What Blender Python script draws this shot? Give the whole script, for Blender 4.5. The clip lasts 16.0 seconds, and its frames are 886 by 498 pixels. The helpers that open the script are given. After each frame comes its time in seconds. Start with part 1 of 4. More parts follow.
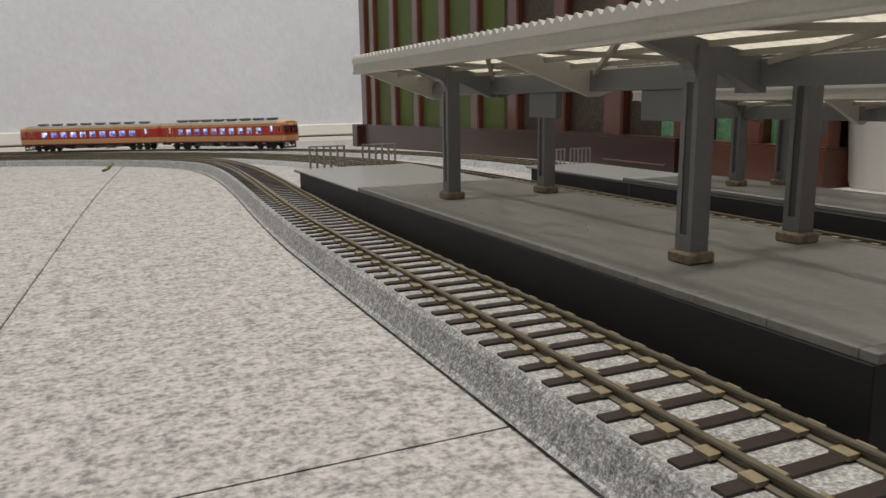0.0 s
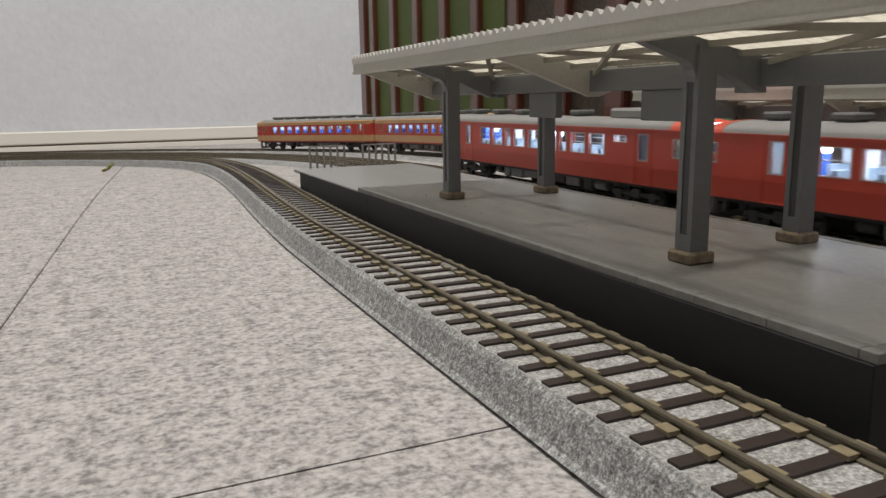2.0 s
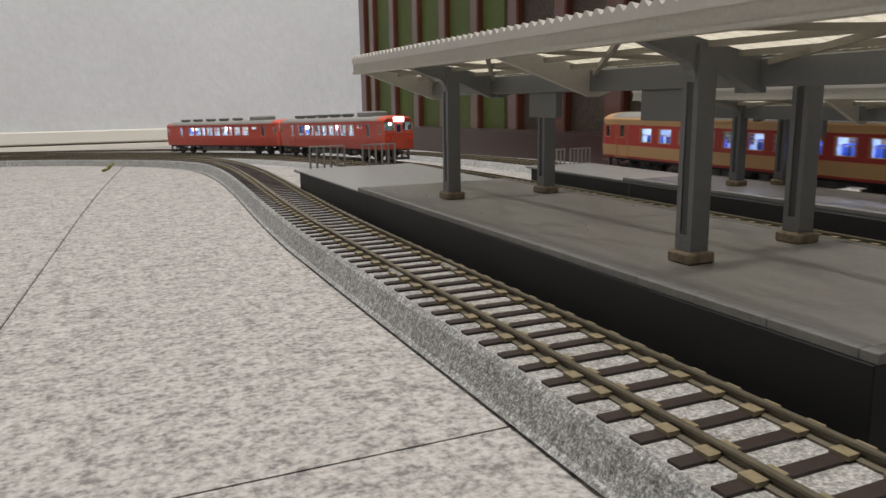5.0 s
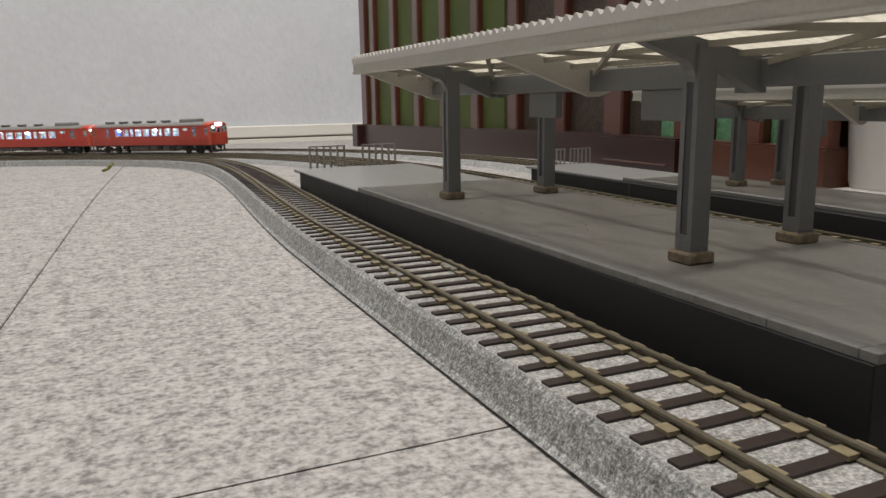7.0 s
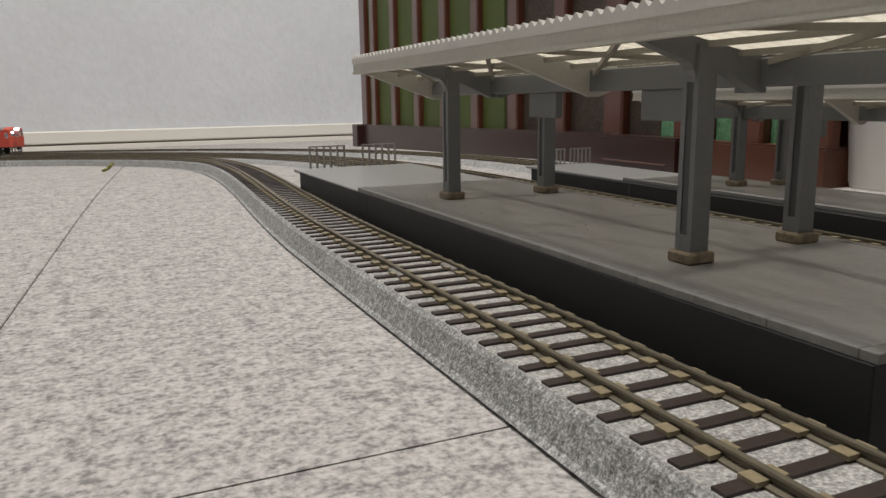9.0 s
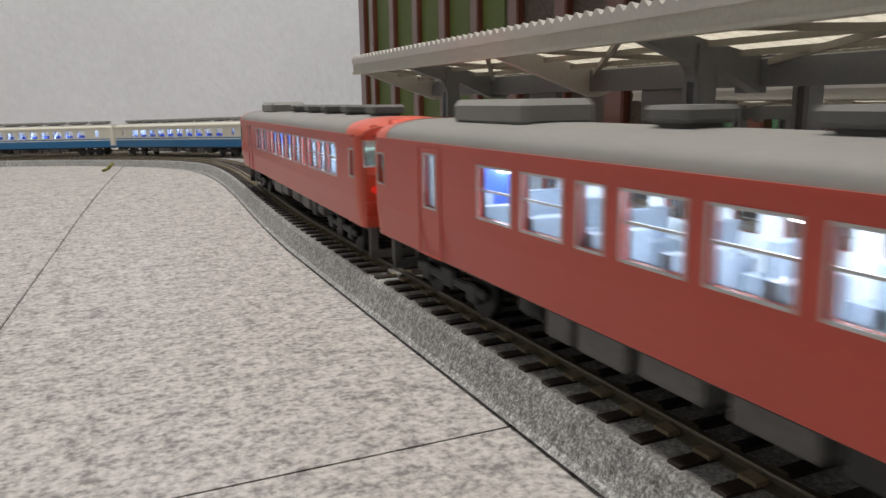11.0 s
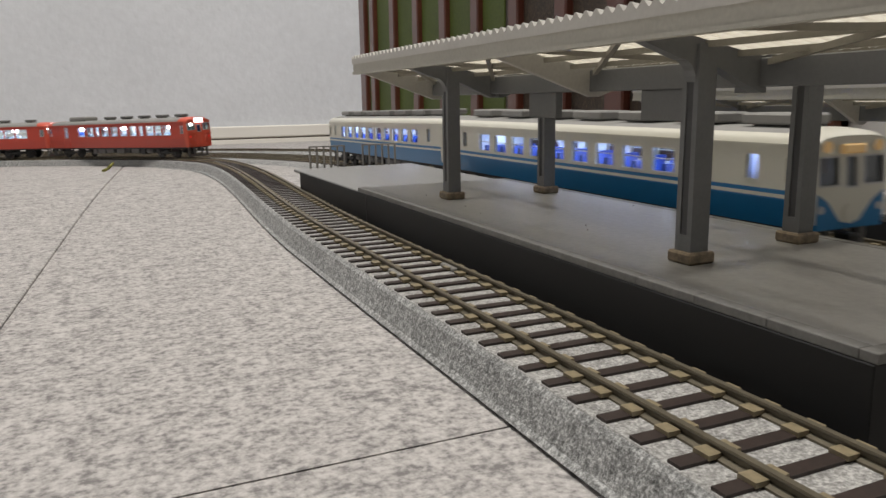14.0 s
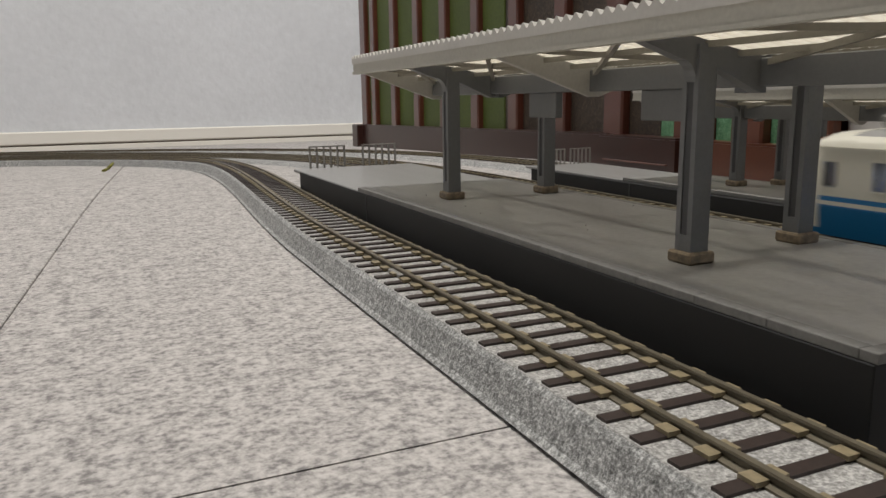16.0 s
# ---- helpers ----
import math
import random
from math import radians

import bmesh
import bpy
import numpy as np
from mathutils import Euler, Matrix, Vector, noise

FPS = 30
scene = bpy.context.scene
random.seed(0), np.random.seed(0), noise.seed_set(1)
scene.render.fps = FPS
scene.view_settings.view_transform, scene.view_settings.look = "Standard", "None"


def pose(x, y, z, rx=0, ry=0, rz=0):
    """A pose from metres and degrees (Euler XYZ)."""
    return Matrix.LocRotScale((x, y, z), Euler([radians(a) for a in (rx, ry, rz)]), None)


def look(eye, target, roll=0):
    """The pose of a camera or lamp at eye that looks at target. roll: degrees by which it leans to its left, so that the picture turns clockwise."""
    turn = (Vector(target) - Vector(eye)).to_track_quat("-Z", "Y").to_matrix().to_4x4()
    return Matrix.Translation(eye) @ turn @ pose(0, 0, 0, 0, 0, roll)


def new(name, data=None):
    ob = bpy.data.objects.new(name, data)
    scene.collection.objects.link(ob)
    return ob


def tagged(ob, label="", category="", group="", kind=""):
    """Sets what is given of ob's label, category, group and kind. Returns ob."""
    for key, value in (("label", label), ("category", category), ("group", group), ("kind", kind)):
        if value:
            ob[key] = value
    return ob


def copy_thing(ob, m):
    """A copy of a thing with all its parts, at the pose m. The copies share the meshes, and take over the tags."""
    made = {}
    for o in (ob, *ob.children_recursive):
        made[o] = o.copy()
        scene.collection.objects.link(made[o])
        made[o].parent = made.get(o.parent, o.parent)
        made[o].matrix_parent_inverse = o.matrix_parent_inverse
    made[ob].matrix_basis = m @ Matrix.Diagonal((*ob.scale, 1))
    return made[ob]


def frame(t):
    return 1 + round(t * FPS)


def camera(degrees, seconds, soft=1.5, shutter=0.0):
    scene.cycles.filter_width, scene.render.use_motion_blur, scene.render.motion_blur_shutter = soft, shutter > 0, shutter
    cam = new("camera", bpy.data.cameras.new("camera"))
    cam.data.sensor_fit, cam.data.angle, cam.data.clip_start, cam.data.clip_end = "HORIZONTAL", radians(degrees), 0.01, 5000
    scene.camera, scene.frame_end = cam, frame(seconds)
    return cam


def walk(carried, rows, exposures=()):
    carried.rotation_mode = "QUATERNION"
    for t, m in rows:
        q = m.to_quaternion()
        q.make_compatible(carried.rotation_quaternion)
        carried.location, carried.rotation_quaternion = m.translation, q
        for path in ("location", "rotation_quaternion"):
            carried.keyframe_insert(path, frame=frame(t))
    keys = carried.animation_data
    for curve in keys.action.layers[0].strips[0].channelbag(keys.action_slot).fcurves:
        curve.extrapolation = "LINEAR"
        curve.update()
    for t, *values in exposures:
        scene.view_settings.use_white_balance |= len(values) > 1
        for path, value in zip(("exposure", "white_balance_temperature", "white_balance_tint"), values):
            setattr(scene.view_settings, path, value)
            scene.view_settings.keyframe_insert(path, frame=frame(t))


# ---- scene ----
# Model railway on grey carpet tiles in a room, seen from just above rail height.
# X runs across the platforms, Y along them, z = 0 is the carpet.
EYE_Z = 0.060
RAIL1 = 0.0115     # rail top of the front track
RAIL2 = 0.0075     # rail top of the three tracks behind
DECK1 = 0.0220     # top of the near platform
DECK2 = 0.0146     # top of the far platform
WALL_Y = 1.78
SCREEN_X = 0.42

cam = camera(61.0, 16.0, soft=1.5, shutter=0.3)
_p, _w = radians(11.224), radians(23.963)
VIEW = look((0, 0, EYE_Z), (math.sin(_w) * math.cos(_p), math.cos(_w) * math.cos(_p), EYE_Z - math.sin(_p)), roll=-0.877)
walk(cam, [(0, VIEW), (16.0, VIEW)], exposures=[(0, 0.0), (16.0, 0.0)])

# ---------------------------------------------------------------- light
world = bpy.data.worlds.new("room_world")
scene.world = world
world.use_nodes = True
world.node_tree.nodes["Background"].inputs[0].default_value = (0.9, 0.95, 1.0, 1)
world.node_tree.nodes["Background"].inputs[1].default_value = 0.05


def ceiling_lamp(x, y, sx, sy, power, colour):
    d = bpy.data.lights.new("ceiling_lamp_light", "AREA")
    d.shape, d.size, d.size_y, d.energy, d.color = "RECTANGLE", sx, sy, power, colour
    o = new("ceiling_lamp_light", d)
    o.location = (x, y, 2.33)
    return o


ceiling_lamp(0.03, 0.45, 0.30, 0.30, 46.5, (1.0, 0.955, 0.90))


# ---------------------------------------------------------------- materials
def material(name, colour, rough=0.6, metal=0.0, vary=0.12, scale=60.0, fine=900.0, bump=0.0, bump_scale=600.0,
             emit=None, emit_strength=0.0, random_amount=0.0, coat=0.0, alt=None, stretch=1.0):
    """Two scales of colour variation, fine relief, optional spread between pieces."""
    m = bpy.data.materials.new(name)
    m.use_nodes = True
    nt = m.node_tree
    bs = nt.nodes["Principled BSDF"]
    bs.inputs["Roughness"].default_value = rough
    bs.inputs["Metallic"].default_value = metal
    bs.inputs["Coat Weight"].default_value = coat
    co = nt.nodes.new("ShaderNodeTexCoord")
    n1, n2 = nt.nodes.new("ShaderNodeTexNoise"), nt.nodes.new("ShaderNodeTexNoise")
    n1.inputs["Scale"].default_value, n2.inputs["Scale"].default_value = scale, fine
    n1.inputs["Detail"].default_value = 4
    n2.inputs["Detail"].default_value = 2
    grain = nt.nodes.new("ShaderNodeMapping")
    grain.inputs["Scale"].default_value = (1, stretch, 1)
    nt.links.new(co.outputs["Object"], grain.inputs["Vector"])
    nt.links.new(grain.outputs[0], n1.inputs["Vector"])
    nt.links.new(co.outputs["Object"], n2.inputs["Vector"])
    add = nt.nodes.new("ShaderNodeMath")
    add.operation = "ADD"
    nt.links.new(n1.outputs["Fac"], add.inputs[0])
    nt.links.new(n2.outputs["Fac"], add.inputs[1])
    last = add.outputs[0]
    if random_amount:
        info = nt.nodes.new("ShaderNodeObjectInfo")
        mul = nt.nodes.new("ShaderNodeMath")
        mul.operation = "MULTIPLY_ADD"
        mul.inputs[1].default_value = random_amount
        nt.links.new(info.outputs["Random"], mul.inputs[0])
        nt.links.new(last, mul.inputs[2])
        last = mul.outputs[0]
    ramp = nt.nodes.new("ShaderNodeMapRange")
    ramp.inputs["From Min"].default_value, ramp.inputs["From Max"].default_value = 0.6, 1.4 + random_amount
    nt.links.new(last, ramp.inputs["Value"])
    mix = nt.nodes.new("ShaderNodeMix")
    mix.data_type = "RGBA"
    dark = tuple(c * (1 - vary) for c in colour)
    light = alt or tuple(min(1, c * (1 + vary)) for c in colour)
    mix.inputs[6].default_value, mix.inputs[7].default_value = (*dark, 1), (*light, 1)
    nt.links.new(ramp.outputs[0], mix.inputs[0])
    nt.links.new(mix.outputs[2], bs.inputs["Base Color"])
    if bump:
        n3 = nt.nodes.new("ShaderNodeTexNoise")
        n3.inputs["Scale"].default_value = bump_scale
        n3.inputs["Detail"].default_value = 3
        nt.links.new(co.outputs["Object"], n3.inputs["Vector"])
        b = nt.nodes.new("ShaderNodeBump")
        b.inputs["Strength"].default_value = 1.0
        b.inputs["Distance"].default_value = bump
        nt.links.new(n3.outputs["Fac"], b.inputs["Height"])
        nt.links.new(b.outputs[0], bs.inputs["Normal"])
    if emit:
        bs.inputs["Emission Color"].default_value = (*emit, 1)
        bs.inputs["Emission Strength"].default_value = emit_strength
    return m


def glass(name, tint=(1, 1, 1), alpha=0.25):
    m = bpy.data.materials.new(name)
    m.use_nodes = True
    nt = m.node_tree
    out = nt.nodes["Material Output"]
    nt.nodes.remove(nt.nodes["Principled BSDF"])
    g, t, x = nt.nodes.new("ShaderNodeBsdfGlossy"), nt.nodes.new("ShaderNodeBsdfTransparent"), nt.nodes.new("ShaderNodeMixShader")
    g.inputs["Roughness"].default_value = 0.08
    t.inputs["Color"].default_value = (*tint, 1)
    x.inputs[0].default_value = alpha
    nt.links.new(t.outputs[0], x.inputs[1])
    nt.links.new(g.outputs[0], x.inputs[2])
    nt.links.new(x.outputs[0], out.inputs["Surface"])
    return m


def speckle(name, dark, mid, light, size, rough=0.95, bump=0.0006, soft=(0.35, 0.65), coarse=(0.12, 0.12)):
    """Flecked pile or grit: clumps of two sizes between three tones."""
    m = bpy.data.materials.new(name)
    m.use_nodes = True
    nt = m.node_tree
    bs = nt.nodes["Principled BSDF"]
    bs.inputs["Roughness"].default_value = rough
    co = nt.nodes.new("ShaderNodeTexCoord")
    mp = nt.nodes.new("ShaderNodeMapping")
    mp.inputs["Scale"].default_value = (1, 1, 1)
    nt.links.new(co.outputs["Object"], mp.inputs["Vector"])
    a, b, c = (nt.nodes.new("ShaderNodeTexNoise") for _ in range(3))
    for n, k, det in ((a, size, 3), (b, size * 2.7, 2), (c, size * coarse[0], 3)):
        n.inputs["Scale"].default_value = k
        n.inputs["Detail"].default_value = det
        n.inputs["Roughness"].default_value = 0.6
        nt.links.new(mp.outputs[0], n.inputs["Vector"])
    m1 = nt.nodes.new("ShaderNodeMath")
    m1.operation = "MULTIPLY_ADD"
    m1.inputs[1].default_value = 0.55
    nt.links.new(b.outputs["Fac"], m1.inputs[0])
    m0 = nt.nodes.new("ShaderNodeMath")
    m0.operation = "MULTIPLY"
    m0.inputs[1].default_value = 0.45
    nt.links.new(a.outputs["Fac"], m0.inputs[0])
    nt.links.new(m0.outputs[0], m1.inputs[2])
    m2 = nt.nodes.new("ShaderNodeMath")
    m2.operation = "MULTIPLY_ADD"
    m2.inputs[1].default_value = coarse[1]
    m2.inputs[2].default_value = -coarse[1] / 2
    nt.links.new(c.outputs["Fac"], m2.inputs[0])
    m3 = nt.nodes.new("ShaderNodeMath")
    nt.links.new(m1.outputs[0], m3.inputs[0])
    nt.links.new(m2.outputs[0], m3.inputs[1])
    ramp = nt.nodes.new("ShaderNodeValToRGB")
    e = ramp.color_ramp.elements
    e[0].position, e[0].color = soft[0], (*dark, 1)
    e[1].position, e[1].color = soft[1], (*light, 1)
    k = e.new(0.5)
    k.color = (*mid, 1)
    nt.links.new(m3.outputs[0], ramp.inputs[0])
    nt.links.new(ramp.outputs[0], bs.inputs["Base Color"])
    bp = nt.nodes.new("ShaderNodeBump")
    bp.inputs["Distance"].default_value = bump
    nt.links.new(m3.outputs[0], bp.inputs["Height"])
    nt.links.new(bp.outputs[0], bs.inputs["Normal"])
    return m


M = {}
M["carpet"] = speckle("carpet_pile", (0.205, 0.196, 0.191), (0.415, 0.394, 0.379), (0.56, 0.535, 0.515), 230, soft=(0.375, 0.61), coarse=(0.36, 0.20))
M["grit"] = speckle("roadbed_grit", (0.12, 0.122, 0.118), (0.305, 0.308, 0.300), (0.62, 0.62, 0.61), 620, rough=0.7, soft=(0.36, 0.64))
M["ballast"] = speckle("ballast_grit", (0.15, 0.145, 0.135), (0.33, 0.325, 0.31), (0.55, 0.54, 0.52), 560, rough=0.85, soft=(0.34, 0.62))
M["sleeper"] = material("sleeper_plastic", (0.028, 0.017, 0.0135), 0.5, vary=0.35, scale=200)
M["rail"] = material("rail_brass", (0.150, 0.130, 0.092), 0.45, metal=0.45, vary=0.2, scale=90)
M["joiner"] = material("rail_joiner_grey", (0.30, 0.29, 0.27), 0.5, metal=0.3, vary=0.3, scale=300)
M["chair"] = material("rail_chair_plastic", (0.25, 0.205, 0.125), 0.45, vary=0.3, scale=300)
# stretch draws fine long streaks plus the canopy's shadow bands into the deck colour
M["deck"] = material("platform_deck_grey", (0.30, 0.295, 0.284), 0.40, vary=0.16, scale=60, fine=500, bump=0.00006, stretch=0.07)
M["ramp"] = material("platform_end_grey", (0.265, 0.262, 0.254), 0.36, vary=0.12, scale=60, fine=500, bump=0.00006, stretch=0.1)
M["lip"] = material("platform_edge_stone", (0.195, 0.19, 0.178), 0.6, vary=0.22, scale=120)
M["plat_side"] = material("platform_side_black", (0.0036, 0.0037, 0.0037), 0.6, vary=0.25, scale=40)
M["column"] = material("column_grey_plastic", (0.165, 0.167, 0.166), 0.42, vary=0.08, scale=60)
M["groove"] = material("column_groove_dark", (0.07, 0.07, 0.07), 0.6, vary=0.1)
M["base"] = material("column_base_tan", (0.24, 0.185, 0.12), 0.6, vary=0.45, scale=260)
M["roof"] = material("canopy_sheet_white", (0.66, 0.63, 0.58), 0.55, vary=0.06, scale=40)
_nt = M["roof"].node_tree          # thin milky plastic that lets light through
_tr, _cl = _nt.nodes.new("ShaderNodeBsdfTranslucent"), _nt.nodes.new("ShaderNodeBsdfTransparent")
_tr.inputs["Color"].default_value = (0.95, 0.93, 0.87, 1)
_cl.inputs["Color"].default_value = (0.97, 0.955, 0.91, 1)
_mx, _my = _nt.nodes.new("ShaderNodeMixShader"), _nt.nodes.new("ShaderNodeMixShader")
_my.inputs[0].default_value = 0.66
# bright and dark stripes of the lit corrugation, put into the translucency along Y
_co, _xy = _nt.nodes.new("ShaderNodeTexCoord"), _nt.nodes.new("ShaderNodeSeparateXYZ")
_nt.links.new(_co.outputs["Object"], _xy.inputs[0])
_fr, _sn, _mr = _nt.nodes.new("ShaderNodeMath"), _nt.nodes.new("ShaderNodeMath"), _nt.nodes.new("ShaderNodeMapRange")
_fr.operation, _sn.operation = "MULTIPLY", "SINE"
_fr.inputs[1].default_value = 2 * math.pi / 0.0040
_nt.links.new(_xy.outputs["Y"], _fr.inputs[0])
_nt.links.new(_fr.outputs[0], _sn.inputs[0])
_nt.links.new(_sn.outputs[0], _mr.inputs["Value"])
_mr.inputs["From Min"].default_value, _mr.inputs["From Max"].default_value = -0.6, 0.6
_mr.inputs["To Min"].default_value, _mr.inputs["To Max"].default_value = 0.25, 0.97
_nt.links.new(_mr.outputs[0], _mx.inputs[0])
_nt.links.new(_nt.nodes["Principled BSDF"].outputs[0], _mx.inputs[1])
_nt.links.new(_tr.outputs[0], _mx.inputs[2])
_nt.links.new(_mx.outputs[0], _my.inputs[1])
_nt.links.new(_cl.outputs[0], _my.inputs[2])
_nt.links.new(_my.outputs[0], _nt.nodes["Material Output"].inputs["Surface"])
M["edge"] = material("canopy_edge_white", (0.62, 0.60, 0.55), 0.5, vary=0.06, scale=40)
M["fascia"] = material("canopy_fascia_stone", (0.52, 0.50, 0.43), 0.55, vary=0.10, scale=60)
M["brace"] = material("canopy_brace_stone", (0.25, 0.23, 0.185), 0.55, vary=0.10, scale=70)
M["truss"] = material("canopy_truss_pale", (0.50, 0.48, 0.43), 0.55, vary=0.10, scale=70)
M["wall"] = material("wallpaper_pale", (0.745, 0.765, 0.80), 0.9, vary=0.06, scale=6, fine=60, bump=0.0010, bump_scale=90)
M["skirting"] = material("skirting_white", (0.90, 0.87, 0.80), 0.35, vary=0.03, scale=10)
M["skirt_line"] = material("skirting_groove_brown", (0.20, 0.165, 0.13), 0.7, vary=0.1)
M["brown"] = material("screen_brown_plastic", (0.092, 0.027, 0.016), 0.30, vary=0.2, scale=16, coat=0.45)
M["brown_d"] = material("screen_brown_dark", (0.038, 0.0145, 0.011), 0.28, vary=0.2, scale=16)
# plinth brown, its near section brightened by light put into the colour
M["brown_w"] = material("plinth_brown_lit", (0.095, 0.030, 0.014), 0.28, vary=0.2, scale=16)
# slat brown with the orange light on the near slats put into the colour
M["orange"] = material("screen_brown_lit", (0.125, 0.042, 0.023), 0.35, vary=0.15, scale=16)
M["green"] = material("panel_green", (0.066, 0.094, 0.011), 0.6, vary=0.25, scale=12, fine=260)
M["green_dark"] = material("panel_deep_green", (0.012, 0.045, 0.022), 0.5, vary=0.25, scale=20)
M["dark"] = speckle("panel_dark_speckled", (0.022, 0.014, 0.010), (0.040, 0.026, 0.018), (0.16, 0.12, 0.07), 420, rough=0.6, soft=(0.42, 0.74))
M["sponge"] = speckle("panel_bright_green", (0.06, 0.17, 0.085), (0.12, 0.30, 0.15), (0.30, 0.52, 0.34), 300, rough=0.7, soft=(0.32, 0.74))
M["box"] = material("white_bin_plastic", (0.80, 0.775, 0.735), 0.5, vary=0.04, scale=8)
M["scrap"] = material("scrap_yellow_green", (0.20, 0.19, 0.04), 0.8, vary=0.4, scale=200)
M["fence"] = material("fence_grey", (0.30, 0.285, 0.26), 0.5, vary=0.1, scale=90)
M["ceiling"] = material("ceiling_white", (0.78, 0.77, 0.75), 0.9, vary=0.02, scale=4)
M["red"] = material("train_vermilion", (0.56, 0.072, 0.046), 0.36, vary=0.06, scale=30, coat=0.1)
M["red_face"] = material("train_face_vermilion", (0.66, 0.105, 0.060), 0.36, vary=0.06, scale=30, coat=0.1)
M["roof_grey"] = material("train_roof_grey", (0.27, 0.265, 0.25), 0.6, vary=0.1, scale=60)
M["vent_dark"] = material("train_vent_dark", (0.15, 0.15, 0.145), 0.6, vary=0.15, scale=60)
M["vent_grey"] = material("train_vent_grey", (0.30, 0.295, 0.28), 0.6, vary=0.1, scale=60)
M["under"] = material("underframe_grey", (0.13, 0.127, 0.122), 0.6, vary=0.3, scale=80)
M["under_d"] = material("underframe_black", (0.022, 0.022, 0.022), 0.6, vary=0.3, scale=80)
M["cream"] = material("train_cream", (0.60, 0.36, 0.16), 0.36, vary=0.05, scale=30, coat=0.1)
M["band_red"] = material("train_window_band_red", (0.42, 0.030, 0.020), 0.36, vary=0.06, scale=30)
M["white"] = material("train_white", (0.74, 0.72, 0.62), 0.33, vary=0.04, scale=30, coat=0.15)
M["blue"] = material("train_blue", (0.015, 0.18, 0.42), 0.33, vary=0.06, scale=30, coat=0.15)
M["frame"] = material("window_frame_silver", (0.55, 0.55, 0.54), 0.35, metal=0.4, vary=0.05)
M["glass"] = glass("window_glass", (0.92, 0.96, 1.0), 0.10)
M["cabglass"] = glass("cab_glass", (0.62, 0.70, 0.70), 0.14)
M["darkglass"] = glass("dark_cab_glass", (0.10, 0.11, 0.11), 0.16)
M["blackgum"] = material("black_rubber", (0.02, 0.02, 0.02), 0.6)
M["seat"] = material("seat_blue", (0.03, 0.09, 0.42), 0.5, vary=0.15)
M["seat_pale"] = material("seat_pale", (0.30, 0.36, 0.44), 0.5, vary=0.15)
M["led_cab"] = material("cab_lamp_glow", (0.8, 1.0, 0.95), 0.5, emit=(0.75, 1.0, 0.93), emit_strength=9.0)
M["inside"] = material("interior_pale", (0.62, 0.66, 0.70), 0.6, vary=0.05)
M["led_white"] = material("interior_led_white", (0.9, 0.95, 1.0), 0.5, emit=(0.86, 0.94, 1.0), emit_strength=13.0)
M["led_dim"] = material("interior_led_dim", (0.8, 0.85, 1.0), 0.5, emit=(0.66, 0.76, 1.0), emit_strength=13.0)
M["head"] = material("headlight_glow", (1, 1, 1), 0.3, emit=(0.93, 0.93, 1.0), emit_strength=22.0)
M["sign_on"] = material("train_sign_glow", (1, 1, 1), 0.3, emit=(1.0, 0.90, 0.97), emit_strength=5.0)
M["tail"] = material("tail_light_red", (0.8, 0.02, 0.02), 0.3, emit=(1.0, 0.04, 0.02), emit_strength=0.4)
M["lamp_white"] = material("lamp_diffuser_white", (0.9, 0.9, 0.88), 0.5, emit=(1.0, 0.955, 0.90), emit_strength=1.6)
M["lens"] = material("lamp_lens_amber", (0.75, 0.50, 0.22), 0.15, vary=0.1, emit=(1.0, 0.62, 0.25), emit_strength=0.12)


# ---------------------------------------------------------------- mesh helpers
def mesh_object(name, bm, mat, parent=None, label=""):
    me = bpy.data.meshes.new(name)
    if name in ("body", "cab_front", "end_wall", "lining"):
        bmesh.ops.remove_doubles(bm, verts=bm.verts[:], dist=0.00002)
    bm.normal_update()
    bm.to_mesh(me)
    bm.free()
    for x in (mat if isinstance(mat, (list, tuple)) else [mat]):
        me.materials.append(M[x])
    o = new(name, me)
    if parent:
        o.parent = parent
    if label:
        o["label"] = label
    return o


def part(name, bm, mat, parent, label=""):
    return mesh_object(name, bm, mat, parent, label)


def box(bm, x0, x1, y0, y1, z0, z1, bevel=0.0, mi=0, m=None):
    """A box, bevelled when asked, added to bm."""
    b = bmesh.new() if bevel else bm
    vs = [b.verts.new((x, y, z)) for x in (x0, x1) for y in (y0, y1) for z in (z0, z1)]
    fs = [b.faces.new([vs[i] for i in q]) for q in ((0, 1, 3, 2), (4, 6, 7, 5), (0, 4, 5, 1), (2, 3, 7, 6), (0, 2, 6, 4), (1, 5, 7, 3))]
    for f in fs:
        f.material_index = mi
    if bevel:
        bmesh.ops.bevel(b, geom=b.edges[:], offset=bevel, segments=1, affect="EDGES", clamp_overlap=True)
        merge(bm, b, m, mi)
    elif m:
        bmesh.ops.transform(bm, matrix=m, verts=vs)
    return bm


def merge(bm, other, m=None, mi=None):
    if m:
        bmesh.ops.transform(other, matrix=m, verts=other.verts[:])
    made = {v: bm.verts.new(v.co) for v in other.verts}
    for f in other.faces:
        g = bm.faces.new([made[v] for v in f.verts])
        g.material_index = f.material_index if mi is None else mi
        g.smooth = f.smooth
    other.free()
    return bm


def cylinder(bm, r, p, q, n=10, mi=0, r2=None):
    p, q = Vector(p), Vector(q)
    b = bmesh.new()
    bmesh.ops.create_cone(b, cap_ends=True, segments=n, radius1=r, radius2=r if r2 is None else r2, depth=(q - p).length)
    for f in b.faces:
        f.smooth = len(f.verts) == 4
    t = Matrix.Translation((p + q) / 2) @ (q - p).to_track_quat("Z", "Y").to_matrix().to_4x4()
    return merge(bm, b, t, mi)


